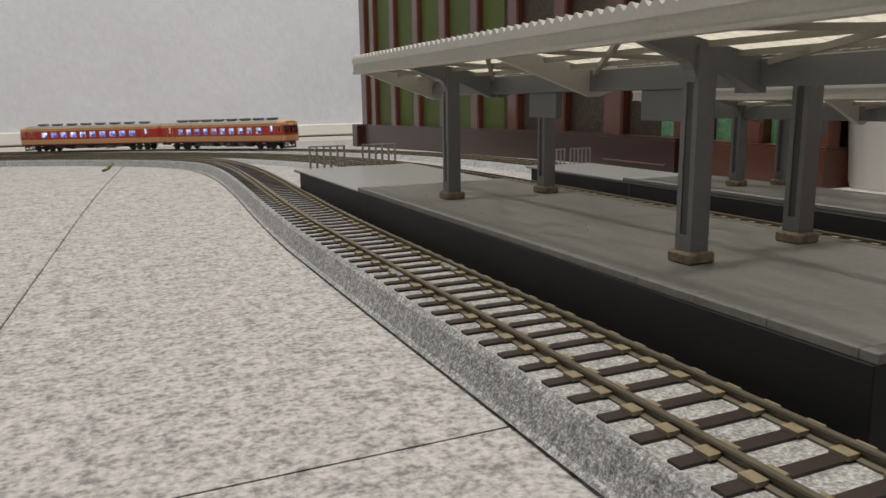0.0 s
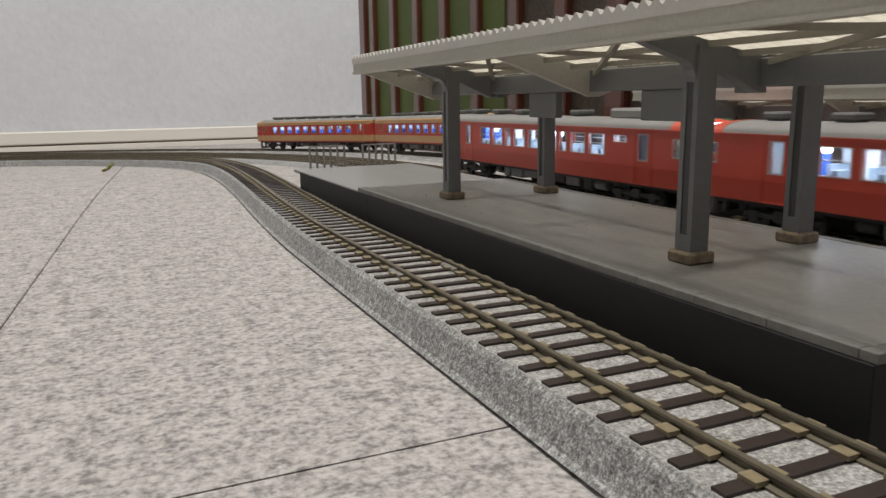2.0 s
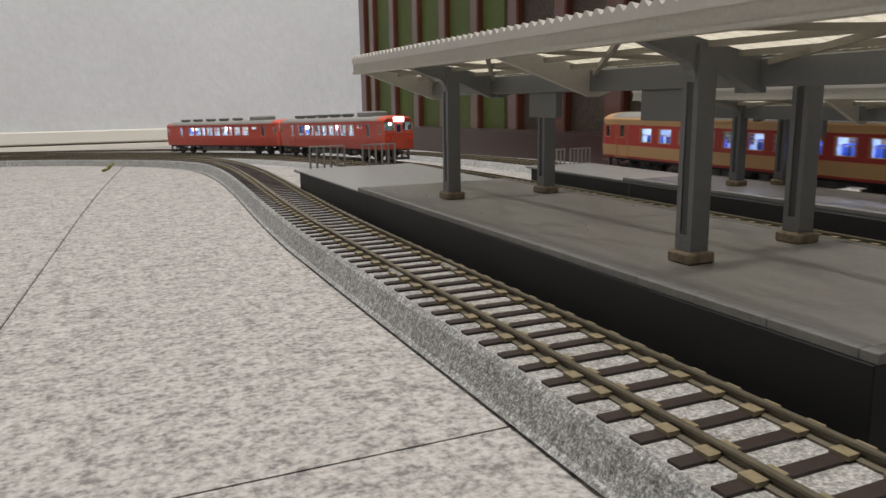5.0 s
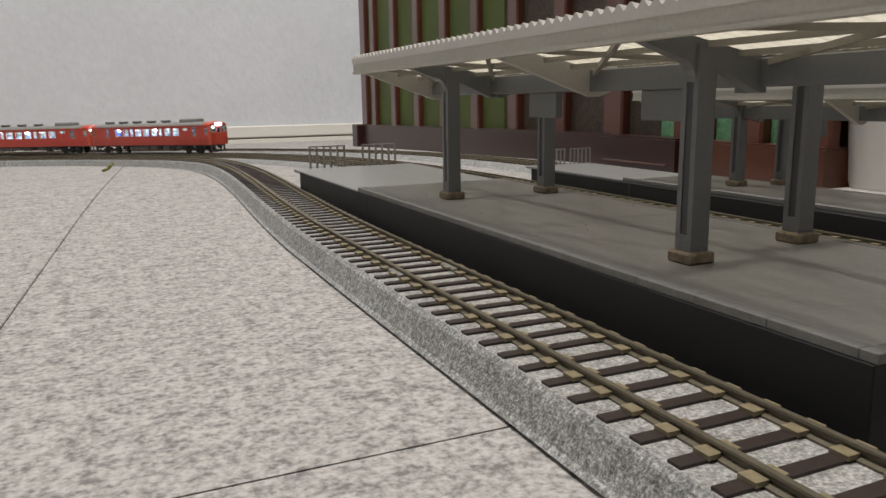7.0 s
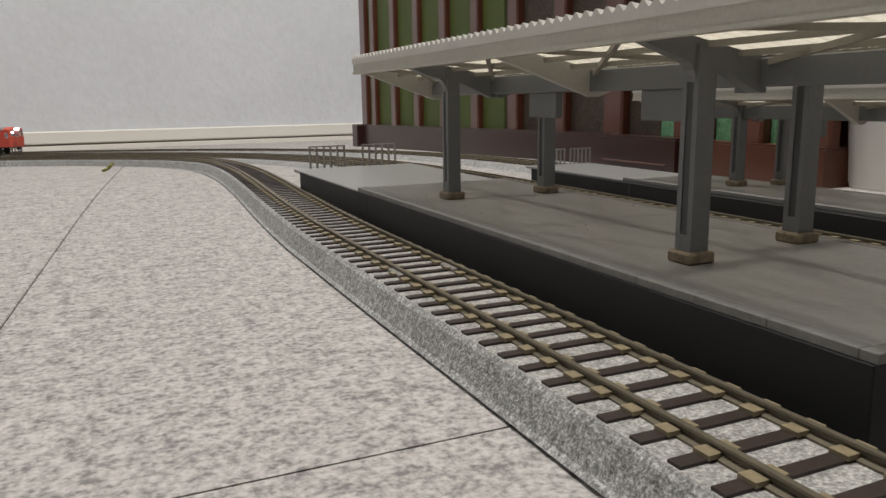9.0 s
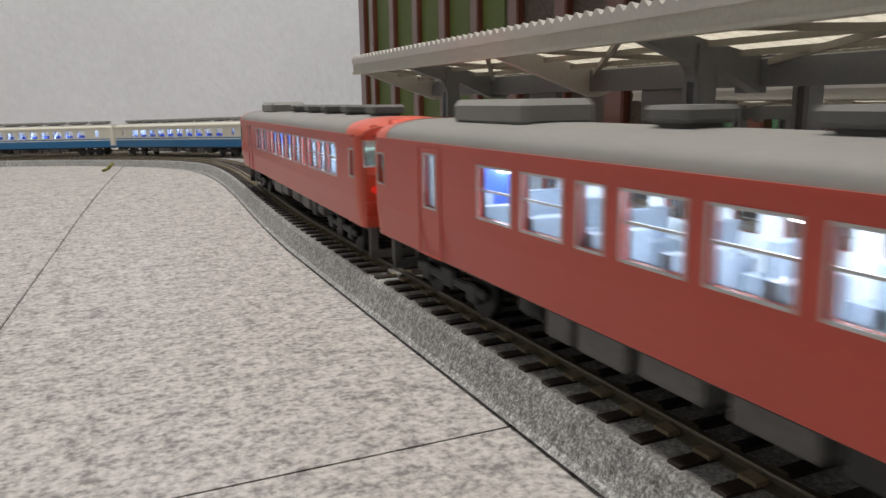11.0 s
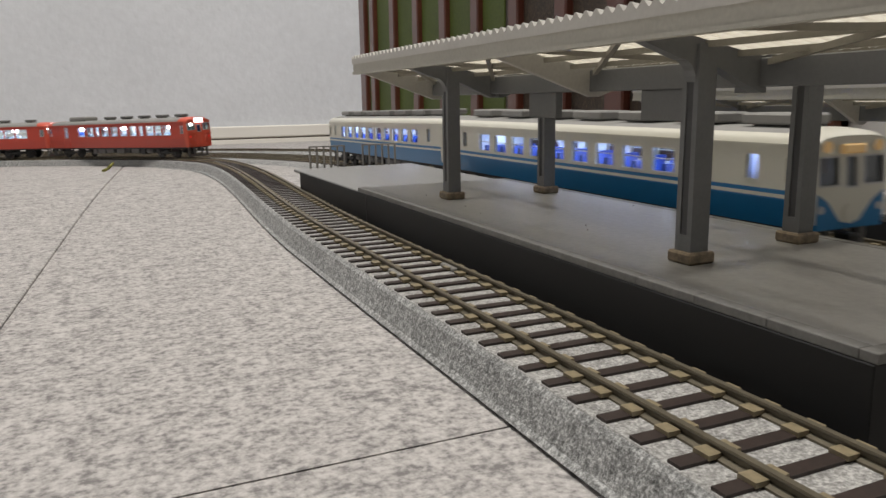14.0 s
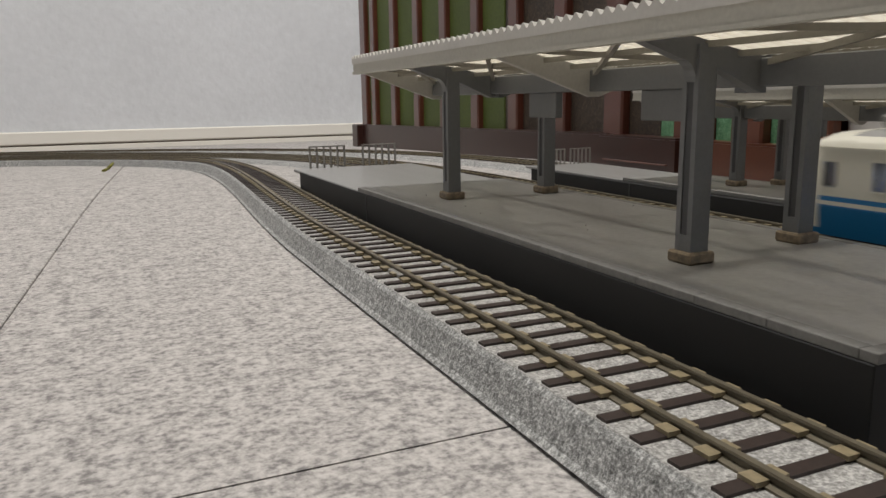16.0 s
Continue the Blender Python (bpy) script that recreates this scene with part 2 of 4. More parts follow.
def beam(bm, p, q, w, h, mi=0):
    """A straight bar of width w and height h from p to q."""
    p, q = Vector(p), Vector(q)
    d = (q - p)
    t = Matrix.Translation((p + q) / 2) @ d.to_track_quat("X", "Z").to_matrix().to_4x4()
    b = bmesh.new()
    box(b, -d.length / 2, d.length / 2, -w / 2, w / 2, -h / 2, h / 2)
    return merge(bm, b, t, mi)


def extrude_profile(bm, pts, y0, y1, mi=0, closed=True, smooth=False):
    """Sweep a profile of (x, z) along Y; capped when closed."""
    a = [bm.verts.new((x, y0, z)) for x, z in pts]
    b = [bm.verts.new((x, y1, z)) for x, z in pts]
    n = len(pts)
    for i in range(n if closed else n - 1):
        j = (i + 1) % n
        f = bm.faces.new((a[i], a[j], b[j], b[i]))
        f.material_index, f.smooth = mi, smooth
    if closed:
        for ring in (a, b[::-1]):
            f = bm.faces.new(ring)
            f.material_index = mi
    return bm


def box_part(name, mat, parent, x0, x1, y0, y1, z0, z1, bevel=0.0, label=""):
    return part(name, box(bmesh.new(), x0, x1, y0, y1, z0, z1, bevel), mat, parent, label)


# ---------------------------------------------------------------- the four tracks
def drop(y):
    """How far the floor has fallen at y: level near the camera, then a slight fall towards the back wall."""
    u = max(0.0, min(0.25, y - 0.42))
    return 0.0260 * (u * u / 0.5 + max(0.0, y - 0.67))


class Line:
    """A straight along +Y at X = x up to y_s, then a half circle of radius r to the left, then back."""

    def __init__(self, x, y_s, r, z, sway=0.0):
        self.x0, self.y_s, self.r, self.z, self.sway = x, y_s, r, z, sway
        self.x = x + sway

    def at(self, s):
        if s <= self.y_s:
            u = max(0.0, min(1.0, (s - 0.25) / 0.44))
            return self.x0 + self.sway * u * u * (3 - 2 * u), s, math.pi / 2 - self.sway * 6 * u * (1 - u) / 0.44
        a = (s - self.y_s) / self.r
        if a <= math.pi:
            return self.x - self.r + self.r * math.cos(a), self.y_s + self.r * math.sin(a), math.pi / 2 + a
        return self.x - 2 * self.r, self.y_s - (s - self.y_s - math.pi * self.r), 1.5 * math.pi

    def top(self, s):
        """Height of the rail top at s; the front roadbed settles into the pile along its curve."""
        u = max(0.0, min(1.0, (s - 0.65) / 0.40)) if self.sway else 0.0
        return self.z - drop(self.at(s)[1]) - 0.0015 * u * u * (3 - 2 * u)

    def offset(self, s, d):
        """The point d metres to the right of the line at s."""
        x, y, h = self.at(s)
        return x + d * math.sin(h), y - d * math.cos(h)


T1 = Line(0.0848, 0.725, 0.440, RAIL1, 0.018)
T2 = Line(0.2090, 0.660, 0.680, RAIL2)
T3 = Line(0.2520, 0.650, 0.955, RAIL2 - 0.0015)
T4 = Line(0.3410, 0.700, 0.870, RAIL2)


def sweep(bm, line, s0, s1, profile, step=0.016, mi=0, smooth=False):
    """Sweep a closed profile of (offset, z above the rail top) along a track line."""
    cuts = [s0]
    while cuts[-1] < s1 - 1e-6:
        cuts.append(min(s1, cuts[-1] + (0.1 if cuts[-1] + 0.1 < 0.4 else step)))
    rings = []
    for s in cuts:
        rings.append([bm.verts.new((*line.offset(s, d), line.top(s) + z)) for d, z in profile])
    n = len(profile)
    for a, b in zip(rings, rings[1:]):
        for i in range(n):
            j = (i + 1) % n
            f = bm.faces.new((a[j], a[i], b[i], b[j]))
            f.material_index, f.smooth = mi, smooth
    bm.faces.new(rings[0])
    bm.faces.new(rings[-1][::-1])
    return bm


# ---------------------------------------------------------------- the room
def slab(name, mat, x0, x1, y0, y1, z0, z1, label, category):
    return tagged(mesh_object(name, box(bmesh.new(), x0, x1, y0, y1, z0, z1), mat), label, category, kind="structure")


def build_room():
    # carpet: a sheet that is level near the platforms and falls slightly towards the back wall
    fl = tagged(new("floor"), "grey flecked carpet tiles with thin dark seams", "floor", kind="structure")

    def sheet(name, mat, x0, x1, y0, y1, lift, under, skew=0.0):
        ys = [y0] + [y for y in [0.42 + 0.25 * i / 8 for i in range(9)] + [1.1] if y0 < y < y1] + [y1]
        bm = bmesh.new()
        rows = [[bm.verts.new((x + skew * (y - 0.27), y, -drop(y) + z)) for x, z in ((x0, under), (x0, lift - 0.0004), (x0 + 0.0005, lift), (x1 - 0.0005, lift), (x1, lift - 0.0004), (x1, under))] for y in ys]
        for a, b in zip(rows, rows[1:]):
            for i in range(5):
                bm.faces.new((a[i], b[i], b[i + 1], a[i + 1]))
        bm.faces.new(rows[0])
        bm.faces.new(rows[-1][::-1])
        bmesh.ops.recalc_face_normals(bm, faces=bm.faces[:])
        return part(name, bm, mat, fl)

    sheet("underlay", "carpet", -2.6, 2.0, -3.6, WALL_Y + 0.1, -0.0011, -0.06)
    seams = [-3.6, -0.815, 0.115, 1.045, WALL_Y + 0.1]
    for k, (y0, y1) in enumerate(zip(seams, seams[1:])):
        off = -0.0278 if k == 2 else 0.45
        xs = [-2.6] + [off + 0.93 * i for i in range(-3, 3) if -2.6 < off + 0.93 * i < 2.0] + [2.0]
        for x0, x1 in zip(xs, xs[1:]):
            sheet("carpet_tile", "carpet", x0 + 0.0009, x1 - 0.0009, y0 + 0.0003, y1 - 0.0003, 0.0, -0.0027, 0.068 if k == 2 else 0.0)
    slab("wall_north", "wall", -2.6, 2.0, WALL_Y, WALL_Y + 0.1, -0.08, 2.4, "plain pale grey wallpapered wall", "wall")
    slab("wall_south", "wall", -2.6, 2.0, -3.7, -3.6, -0.08, 2.4, "plain pale grey wallpapered wall", "wall")
    slab("wall_west", "wall", -2.7, -2.6, -3.7, WALL_Y + 0.1, -0.08, 2.4, "plain pale grey wallpapered wall", "wall")
    slab("wall_east", "wall", 2.0, 2.1, -3.7, WALL_Y + 0.1, -0.08, 2.4, "plain pale grey wallpapered wall", "wall")
    slab("ceiling", "ceiling", -2.7, 2.1, -3.7, WALL_Y + 0.1, 2.4, 2.5, "plain white ceiling", "ceiling")
    lamp = tagged(new("ceiling_lamp"), "square white ceiling lamp", "lamp")
    box_part("housing", "ceiling", lamp, -0.29, 0.35, 0.13, 0.77, 2.345, 2.4, 0.006)
    box_part("diffuser", "lamp_white", lamp, -0.28, 0.34, 0.14, 0.76, 2.3365, 2.3449, 0.002, "glowing white diffuser")
    sk = tagged(new("baseboard"), "cream skirting board with a dark groove along the wall", "skirting", kind="structure")
    y, f = WALL_Y, -drop(WALL_Y)
    box_part("board", "skirting", sk, -2.6, 0.75, y - 0.010, y - 0.002, f - 0.01, -0.0222, 0.0008)
    box_part("groove", "skirt_line", sk, -2.6, 0.75, y - 0.006, y - 0.002, -0.0226, -0.0180)
    box_part("moulding", "skirting", sk, -2.6, 0.75, y - 0.012, y - 0.002, -0.0184, 0.0078, 0.0024)


build_room()


# ---------------------------------------------------------------- tracks
def roadbed_profile():
    return [(-0.0201, -0.0114), (-0.0209, -0.0106), (-0.0198, -0.0096), (-0.0177, -0.0034), (-0.0169, -0.0024), (0.0121, -0.0024), (0.0126, -0.0034), (0.0134, -0.0096), (0.0138, -0.0106), (0.0134, -0.0114)]


def low_profile():
    return [(-0.0235, -0.0074), (-0.0190, -0.0034), (-0.0175, -0.0028), (0.0175, -0.0028), (0.0190, -0.0034), (0.0235, -0.0074)]


RAIL_PROFILE = [(-0.0015, -0.0022), (-0.0015, -0.0018), (-0.0003, -0.0015), (-0.0003, -0.0007), (-0.00065, -0.0004),
                (-0.00055, 0), (0.00055, 0), (0.00065, -0.0004), (0.0003, -0.0007), (0.0003, -0.0015), (0.0015, -0.0018), (0.0015, -0.0022)]


def build_track(line, name, s0, s1, profile, label, pieces, pitch=0.00845):
    tr = tagged(new(name), label, "model track", kind="structure")
    part("roadbed", sweep(bmesh.new(), line, s0, s1, profile), "grit", tr, "grey gritty moulded roadbed")
    edge = 0.0124 if line is T1 else 0.0176
    left = 0.0171 if line is T1 else 0.0176
    part("ballast_top", sweep(bmesh.new(), line, s0, s1, [(-left, -0.0028), (-left + 0.0004, -0.0022), (edge - 0.0004, -0.0022), (edge, -0.0028)]), "ballast", tr, "pale ballast between the sleepers")
    for d in (-0.0086, 0.0086):
        part("rail", sweep(bmesh.new(), line, s0, s1, [(d + x, z) for x, z in RAIL_PROFILE]), "rail", tr, "brass-brown rail")
    for s in ((0.2035, 0.572) if line is T1 else ()):
        x, y, h = line.at(s)
        for d in (-0.0086, 0.0086):
            q = bmesh.new()
            box(q, d - 0.0019, d + 0.0019, -0.0048, 0.0048, -0.0021, -0.0009, 0.0003)
            o = part("rail_joiner", q, "joiner", tr, "grey rail joiner")
            o.matrix_basis = Matrix.Translation((x, y, line.top(s))) @ Matrix.Rotation(h - math.pi / 2, 4, "Z")
    # sleepers: one mesh shared by the near ones, the rest joined
    base = bmesh.new()
    box(base, -0.0164, 0.0119 if line is T1 else 0.0164, -0.00135, 0.00135, -0.0036, -0.00165)
    me = bpy.data.meshes.new("sleeper")
    base.to_mesh(me)
    base.free()
    me.materials.append(M["sleeper"])
    cb = bmesh.new()
    for d in (-0.0086, 0.0086):
        for k in (-1, 1):
            box(cb, d + k * 0.0018 - 0.0012, d + k * 0.0018 + 0.0012, -0.0016, 0.0016, -0.0018, -0.0010)
    mc = bpy.data.meshes.new("rail_chair")
    cb.to_mesh(mc)
    cb.free()
    mc.materials.append(M["chair"])
    far, farc = bmesh.new(), bmesh.new()
    s, k = 0.1518 - pitch * math.floor((0.1518 - s0) / pitch), 0
    while s < s1:
        x, y, h = line.at(s)
        m = Matrix.Translation((x, y, line.top(s))) @ Matrix.Rotation(h - math.pi / 2, 4, "Z")
        if k < pieces and s > 0.03:
            o = new("sleeper", me)
            o.parent = tr
            o.matrix_basis = m
            c = new("rail_chair", mc)
            c.parent = o
            k += 1
        else:
            b = bmesh.new()
            b.from_mesh(me)
            merge(far, b, m, 0)
            b = bmesh.new()
            b.from_mesh(mc)
            merge(farc, b, m, 0)
        s += pitch
    if far.verts:
        tagged(part("sleepers_beyond", far, "sleeper", tr), kind="stuff")
        tagged(part("chairs_beyond", farc, "chair", tr), kind="stuff")
    return tr


# ---------------------------------------------------------------- platforms
def build_platform(name, x0, x1, y0, y1, top, step_y, label, foot):
    """A grey deck on dark side walls; beyond step_y the deck is a little lower and paler."""
    p = tagged(new(name), label, "platform")
    drop = 0.0012
    y0 -= 0.0012
    part("side_wall", box(bmesh.new(), x0 - foot, x1 - 0.0015, y0 + 0.0003, y1 - 0.0155, 0.0, top - 0.0018, 0.0002), "plat_side", p, "near-black platform side wall")
    part("wall_joint", box(bmesh.new(), x0 - foot - 0.0002, x0 - foot + 0.0003, step_y - 0.0125, step_y - 0.0119, 0.0, top - 0.0019), "groove", p)
    part("deck", box(bmesh.new(), x0 + 0.0032, x1 - 0.0032, y0 + 0.0032, step_y, top - 0.0017, top, 0.0), "deck", p, "dark grey deck")
    part("end_deck", box(bmesh.new(), x0, x1, step_y + 0.0001, y1, top - 0.0017 - drop, top - drop, 0.0003), "ramp", p, "paler grey end deck")
    n = 14
    ln = (step_y - y0 - 0.0033) / n
    for side in (x0, x1 - 0.0032):
        for i in range(n):
            a = y0 + 0.0033 + i * ln
            box_part("edge_stone", "lip", p, side, side + 0.0032, a + 0.00003, a + ln - 0.00003, top - 0.0017, top + 0.00008, 0.00015)
    box_part("end_stone", "lip", p, x0, x1, y0, y0 + 0.0032, top - 0.0017, top + 0.00008, 0.00015)
    return p


def build_column(name, x, y, deck, height, inward, with_head):
    """A post of channel section on a tan foot, with a curved arm out to the eaves and one in to the valley."""
    c = tagged(new(name), "grey moulded canopy column on a tan foot", "column", group="canopy columns")
    c.location = (x, y, deck)
    w, d = 0.0026, 0.0026
    part("foot", box(bmesh.new(), -0.0039, 0.0039, -0.0039, 0.0039, 0.0, 0.0028, 0.0005), "base", c, "tan painted foot")
    bm = bmesh.new()
    g = 0.0011
    # shaft with a groove down each face
    prof = [(-w, -d), (w, -d), (w, -g), (w - 0.001, -g), (w - 0.001, g), (w, g), (w, d), (-w, d), (-w, g), (-w + 0.001, g), (-w + 0.001, -g), (-w, -g)]
    a = [bm.verts.new((px, py, 0.0066)) for px, py in prof]
    b = [bm.verts.new((px * 0.97, py * 0.97, height)) for px, py in prof]
    for i in range(len(prof)):
        j = (i + 1) % len(prof)
        bm.faces.new((a[i], a[j], b[j], b[i]))
    bm.faces.new(b)
    box(bm, -w, w, -d, d, 0.0028, 0.0067)
    part("shaft", bm, "column", c)
    # dark strip in the recess: the groove's shade put into its colour
    box_part("groove", "groove", c, -w - 0.0001 + 0.0004, w - 0.0003, -g * 0.92, g * 0.92, 0.0068, height - 0.004)
    return c


def build_canopy(name, xf, xb, y0, y1, eave, valley, rafters, deck, label, bays):
    """Butterfly roof: corrugated sheet falling from both eaves to a valley beam."""
    c = tagged(new(name), label, "platform canopy")
    xm = (xf + xb) / 2
    for side, xe in ((-1, xf), (1, xb)):
        bm = bmesh.new()
        pitch, amp = 0.0040, 0.00080
        n = int((y1 - y0) / pitch * 8)
        cols = []
        for i in range(n + 1):
            y = y0 + (y1 - y0) * i / n
            dz = amp * math.cos(2 * math.pi * (y - y0) / pitch)
            row = []
            for x, z in ((xe - side * 0.0028, eave + 0.0010), (xm + side * 0.0006, valley + 0.0012)):
                row.append(bm.verts.new((x, y, z + dz)))
            for x, z in ((xm + side * 0.0006, valley + 0.0006), (xe - side * 0.0028, eave + 0.0005)):
                row.append(bm.verts.new((x, y, z + dz)))
            cols.append(row)
        for p, q in zip(cols, cols[1:]):
            for i in range(4):
                j = (i + 1) % 4
                bm.faces.new((p[i], q[i], q[j], p[j]) if side < 0 else (p[j], q[j], q[i], p[i]))
        bm.faces.new(cols[0])
        bm.faces.new(cols[-1][::-1])
        part("roof_sheet", bm, "roof", c, "white corrugated roof sheet")
        # opaque scalloped edge strip along the eaves
        bm = bmesh.new()
        prev = None
        for i in range(n + 1):
            y = y0 + (y1 - y0) * i / n
            dz = amp * math.cos(2 * math.pi * (y - y0) / pitch)
            row = [bm.verts.new((xe + side * q, y, z)) for q, z in ((0.0013, eave - 0.0010), (0.0013, eave + 0.0020 + dz), (-0.0030, eave + 0.0014 + dz), (-0.0030, eave - 0.0002))]
            if prev:
                for a in range(4):
                    b = (a + 1) % 4
                    bm.faces.new((prev[a], prev[b], row[b], row[a]))
            prev = row
        part("roof_edge", bm, "edge", c, "white scalloped edge of the roof sheet")
        # fascia along the eaves, with a small rim
        bm = bmesh.new()
        box(bm, xe - 0.0008, xe + 0.0008, y0, y1, eave - 0.0045, eave - 0.0002)
        box(bm, xe - 0.0013, xe + 0.0013, y0, y1, eave - 0.0052, eave - 0.0042)
        part("fascia", bm, "fascia", c, "stone-coloured fascia board")
        # purlins
        for k in (0.27, 0.52, 0.77):
            x, z = xe + (xm - xe) * k, eave + (valley - eave) * k - 0.0008
            box_part("purlin", "brace", c, x - 0.00065, x + 0.00065, y0 + 0.0005, y1 - 0.0005, z - 0.0014, z)
        # end and intermediate rafters, deepening to the valley
        for y in rafters:
            bm = bmesh.new()
            t = 0.0011
            pts = [(xe, eave - 0.0004), (xm, valley - 0.0004), (xm, valley - 0.0088), (xm + (xe - xm) * 0.04, valley - 0.0088), (xe, eave - 0.0036)]
            if side > 0:
                pts = pts[::-1]
            extrude_profile(bm, pts, y - t, y + t)
            part("rafter", bm, "truss", c, "pale tapered rafter")
        # diagonal braces between the rafters
        for ya, yb in bays:
            for p0, p1 in ((ya, yb), (yb, ya)):
                bm = bmesh.new()
                beam(bm, (xe, p0, eave - 0.0020), (xm, p1, valley - 0.0020), 0.0013, 0.0014)
                part("brace", bm, "brace", c)
    part("valley_beam", box(bmesh.new(), xm - 0.0022, xm + 0.0022, y0 + 0.001, y1 - 0.001, valley - 0.0072, valley - 0.0006, 0.0003), "column", c, "grey valley beam")
    return c


def build_arm(name, x, y, deck, height, xe, eave, xm, valley, parent):
    """Arms of a column: curved out to the eaves, straight in to the valley."""
    t = 0.0017
    bm = bmesh.new()
    sx = 1 if xm > x else -1
    out = [(x - sx * 0.0026, height - 0.0060)]
    for i in range(7):
        a = math.pi / 2 * i / 6
        out.append((x - sx * (0.0026 + 0.0042 * (1 - math.cos(a))), height - 0.0060 + 0.0050 * math.sin(a)))
    out += [(xe, eave - 0.0042), (xe, eave - 0.0006)]
    out += [(xm, valley - 0.0006), (xm, valley - 0.0085), (xm - sx * 0.002, valley - 0.0085), (x + sx * 0.0026, height - 0.0024)]
    pts = out if sx < 0 else out[::-1]
    extrude_profile(bm, [(px - x, pz) for px, pz in pts], -t, t)
    return part("arm", bm, "column", parent)


def build_fence(x0, x1, y, z, label, posts=6, height=0.0132):
    f = tagged(new("platform_fence"), label, "fence", group="platform end fences")
    for i in range(posts):
        x = x0 + (x1 - x0) * i / (posts - 1)
        box_part("post", "fence", f, x - 0.0005, x + 0.0005, y - 0.0005, y + 0.0005, z, z + height - 0.0008)
    box_part("top_rail", "fence", f, x0 - 0.0006, x1 + 0.0006, y - 0.00055, y + 0.00055, z + height - 0.0008, z + height, 0.0001)
    return f


def build_station(x0, x1, y0, y1, deck, step_y, rows, ys, canopy_y, label, foot, cx=None, rise=0.0545):
    build_platform("platform", x0, x1, y0, y1, deck, step_y, label, foot)
    c0, c1 = cx or (x0, x1)
    ev, va = deck + rise, deck + rise - 0.0075
    xm = (c0 + c1) / 2
    ra = []
    for y in (canopy_y[1] - 0.0012, (ys[0][0] + ys[0][1]) / 2, canopy_y[0] + 0.0012):
        ra.append(y)
    marks = sorted(ra + list(ys[0]))
    bays = list(zip(marks, marks[1:]))
    build_canopy("platform_canopy", c0, c1, canopy_y[0], canopy_y[1], ev, va, ra, deck, "pale butterfly canopy with corrugated roof over the platform", bays)
    for k in (0, 1):
        for i, x in enumerate(rows):
            y = ys[i][k]
            c = build_column("canopy_column", x, y, deck, va - deck + 0.0022, 1, i == 1)
            build_arm("arm", x, y, deck, va - deck, (c0, c1)[i], ev - deck, xm, va - deck, c)
    return xm, va


XM, VALLEY = build_station(0.1018, 0.1768, 0.0719, 0.4460, DECK1, 0.3218, (0.1226, 0.1640), ((0.1335, 0.2663), (0.1398, 0.2640)), (0.040, 0.3235),
                           "grey island platform with black sides and a pale end", 0.0002, (0.1031, 0.1790))
build_station(0.270, 0.3215, 0.090, 0.462, DECK2, 0.352, (0.2935, 0.3160), ((0.160, 0.2895), (0.158, 0.2815)), (0.020, 0.344),
              "far grey island platform with black sides", 0.0045, rise=0.0485)

# a scrap of yellow-green fluff at the end of the carpet seam
_sc = tagged(new("fluff_scrap"), "small yellow-green scrap lying on the carpet seam", "scrap")
_b = bmesh.new()
for _p, _q in (((-0.006, 0.0, 0.0010), (-0.001, 0.020, 0.0022)), ((-0.001, 0.020, 0.0022), (0.004, 0.028, 0.0068))):
    cylinder(_b, 0.0019, _p, _q, 7, r2=0.0013)
part("strand", _b, "scrap", _sc)
_sc.location = (0.003, 0.860, -drop(0.870))

# specks of grit on the near deck
_rnd = random.Random(11)
for _i in range(9):
    _g = tagged(new("grit_speck"), "tiny dark speck of grit on the deck", "grit", group="specks on the deck")
    _b = bmesh.new()
    bmesh.ops.create_icosphere(_b, subdivisions=1, radius=0.00025)
    for _v in _b.verts:
        _v.co *= _rnd.uniform(0.6, 1.3)
    part("grain", _b, "joiner" if _i % 3 else "groove", _g)
    _g.location = (_rnd.uniform(0.112, 0.170), _rnd.uniform(0.15, 0.31), DECK1 + 0.0002)

# signs and fences
for x, y0, y1, zb in ((XM, 0.2192, 0.2368, 0.0534), (XM, 0.1575, 0.1750, 0.0534), (0.29575, 0.2415, 0.2580, 0.0410)):
    b = tagged(new("hanging_board"), "plain grey board hanging under the canopy beam", "sign board", group="boards under the canopies")
    part("board", box(bmesh.new(), x - 0.0014, x + 0.0014, y0, y1, zb, zb + 0.0085, 0.0003), "column", b)
    part("hanger", box(bmesh.new(), x - 0.0006, x + 0.0006, y0 + 0.004, y1 - 0.004, zb + 0.0084, zb + 0.0125), "column", b)
build_fence(0.1115, 0.1327, 0.4442, DECK1 - 0.0012, "low grey railing at the platform end")
build_fence(0.1445, 0.1655, 0.4442, DECK1 - 0.0012, "low grey railing at the platform end")
build_fence(0.2820, 0.2985, 0.4560, DECK2 - 0.0012, "low pale railing at the far platform end", height=0.0112)
build_fence(0.3035, 0.3200, 0.4560, DECK2 - 0.0012, "low pale railing at the far platform end", height=0.0112)


# ---------------------------------------------------------------- slatted screen and bin
def plinth_top(y):
    return 0.0278 - 0.0116 * (y - 0.572)


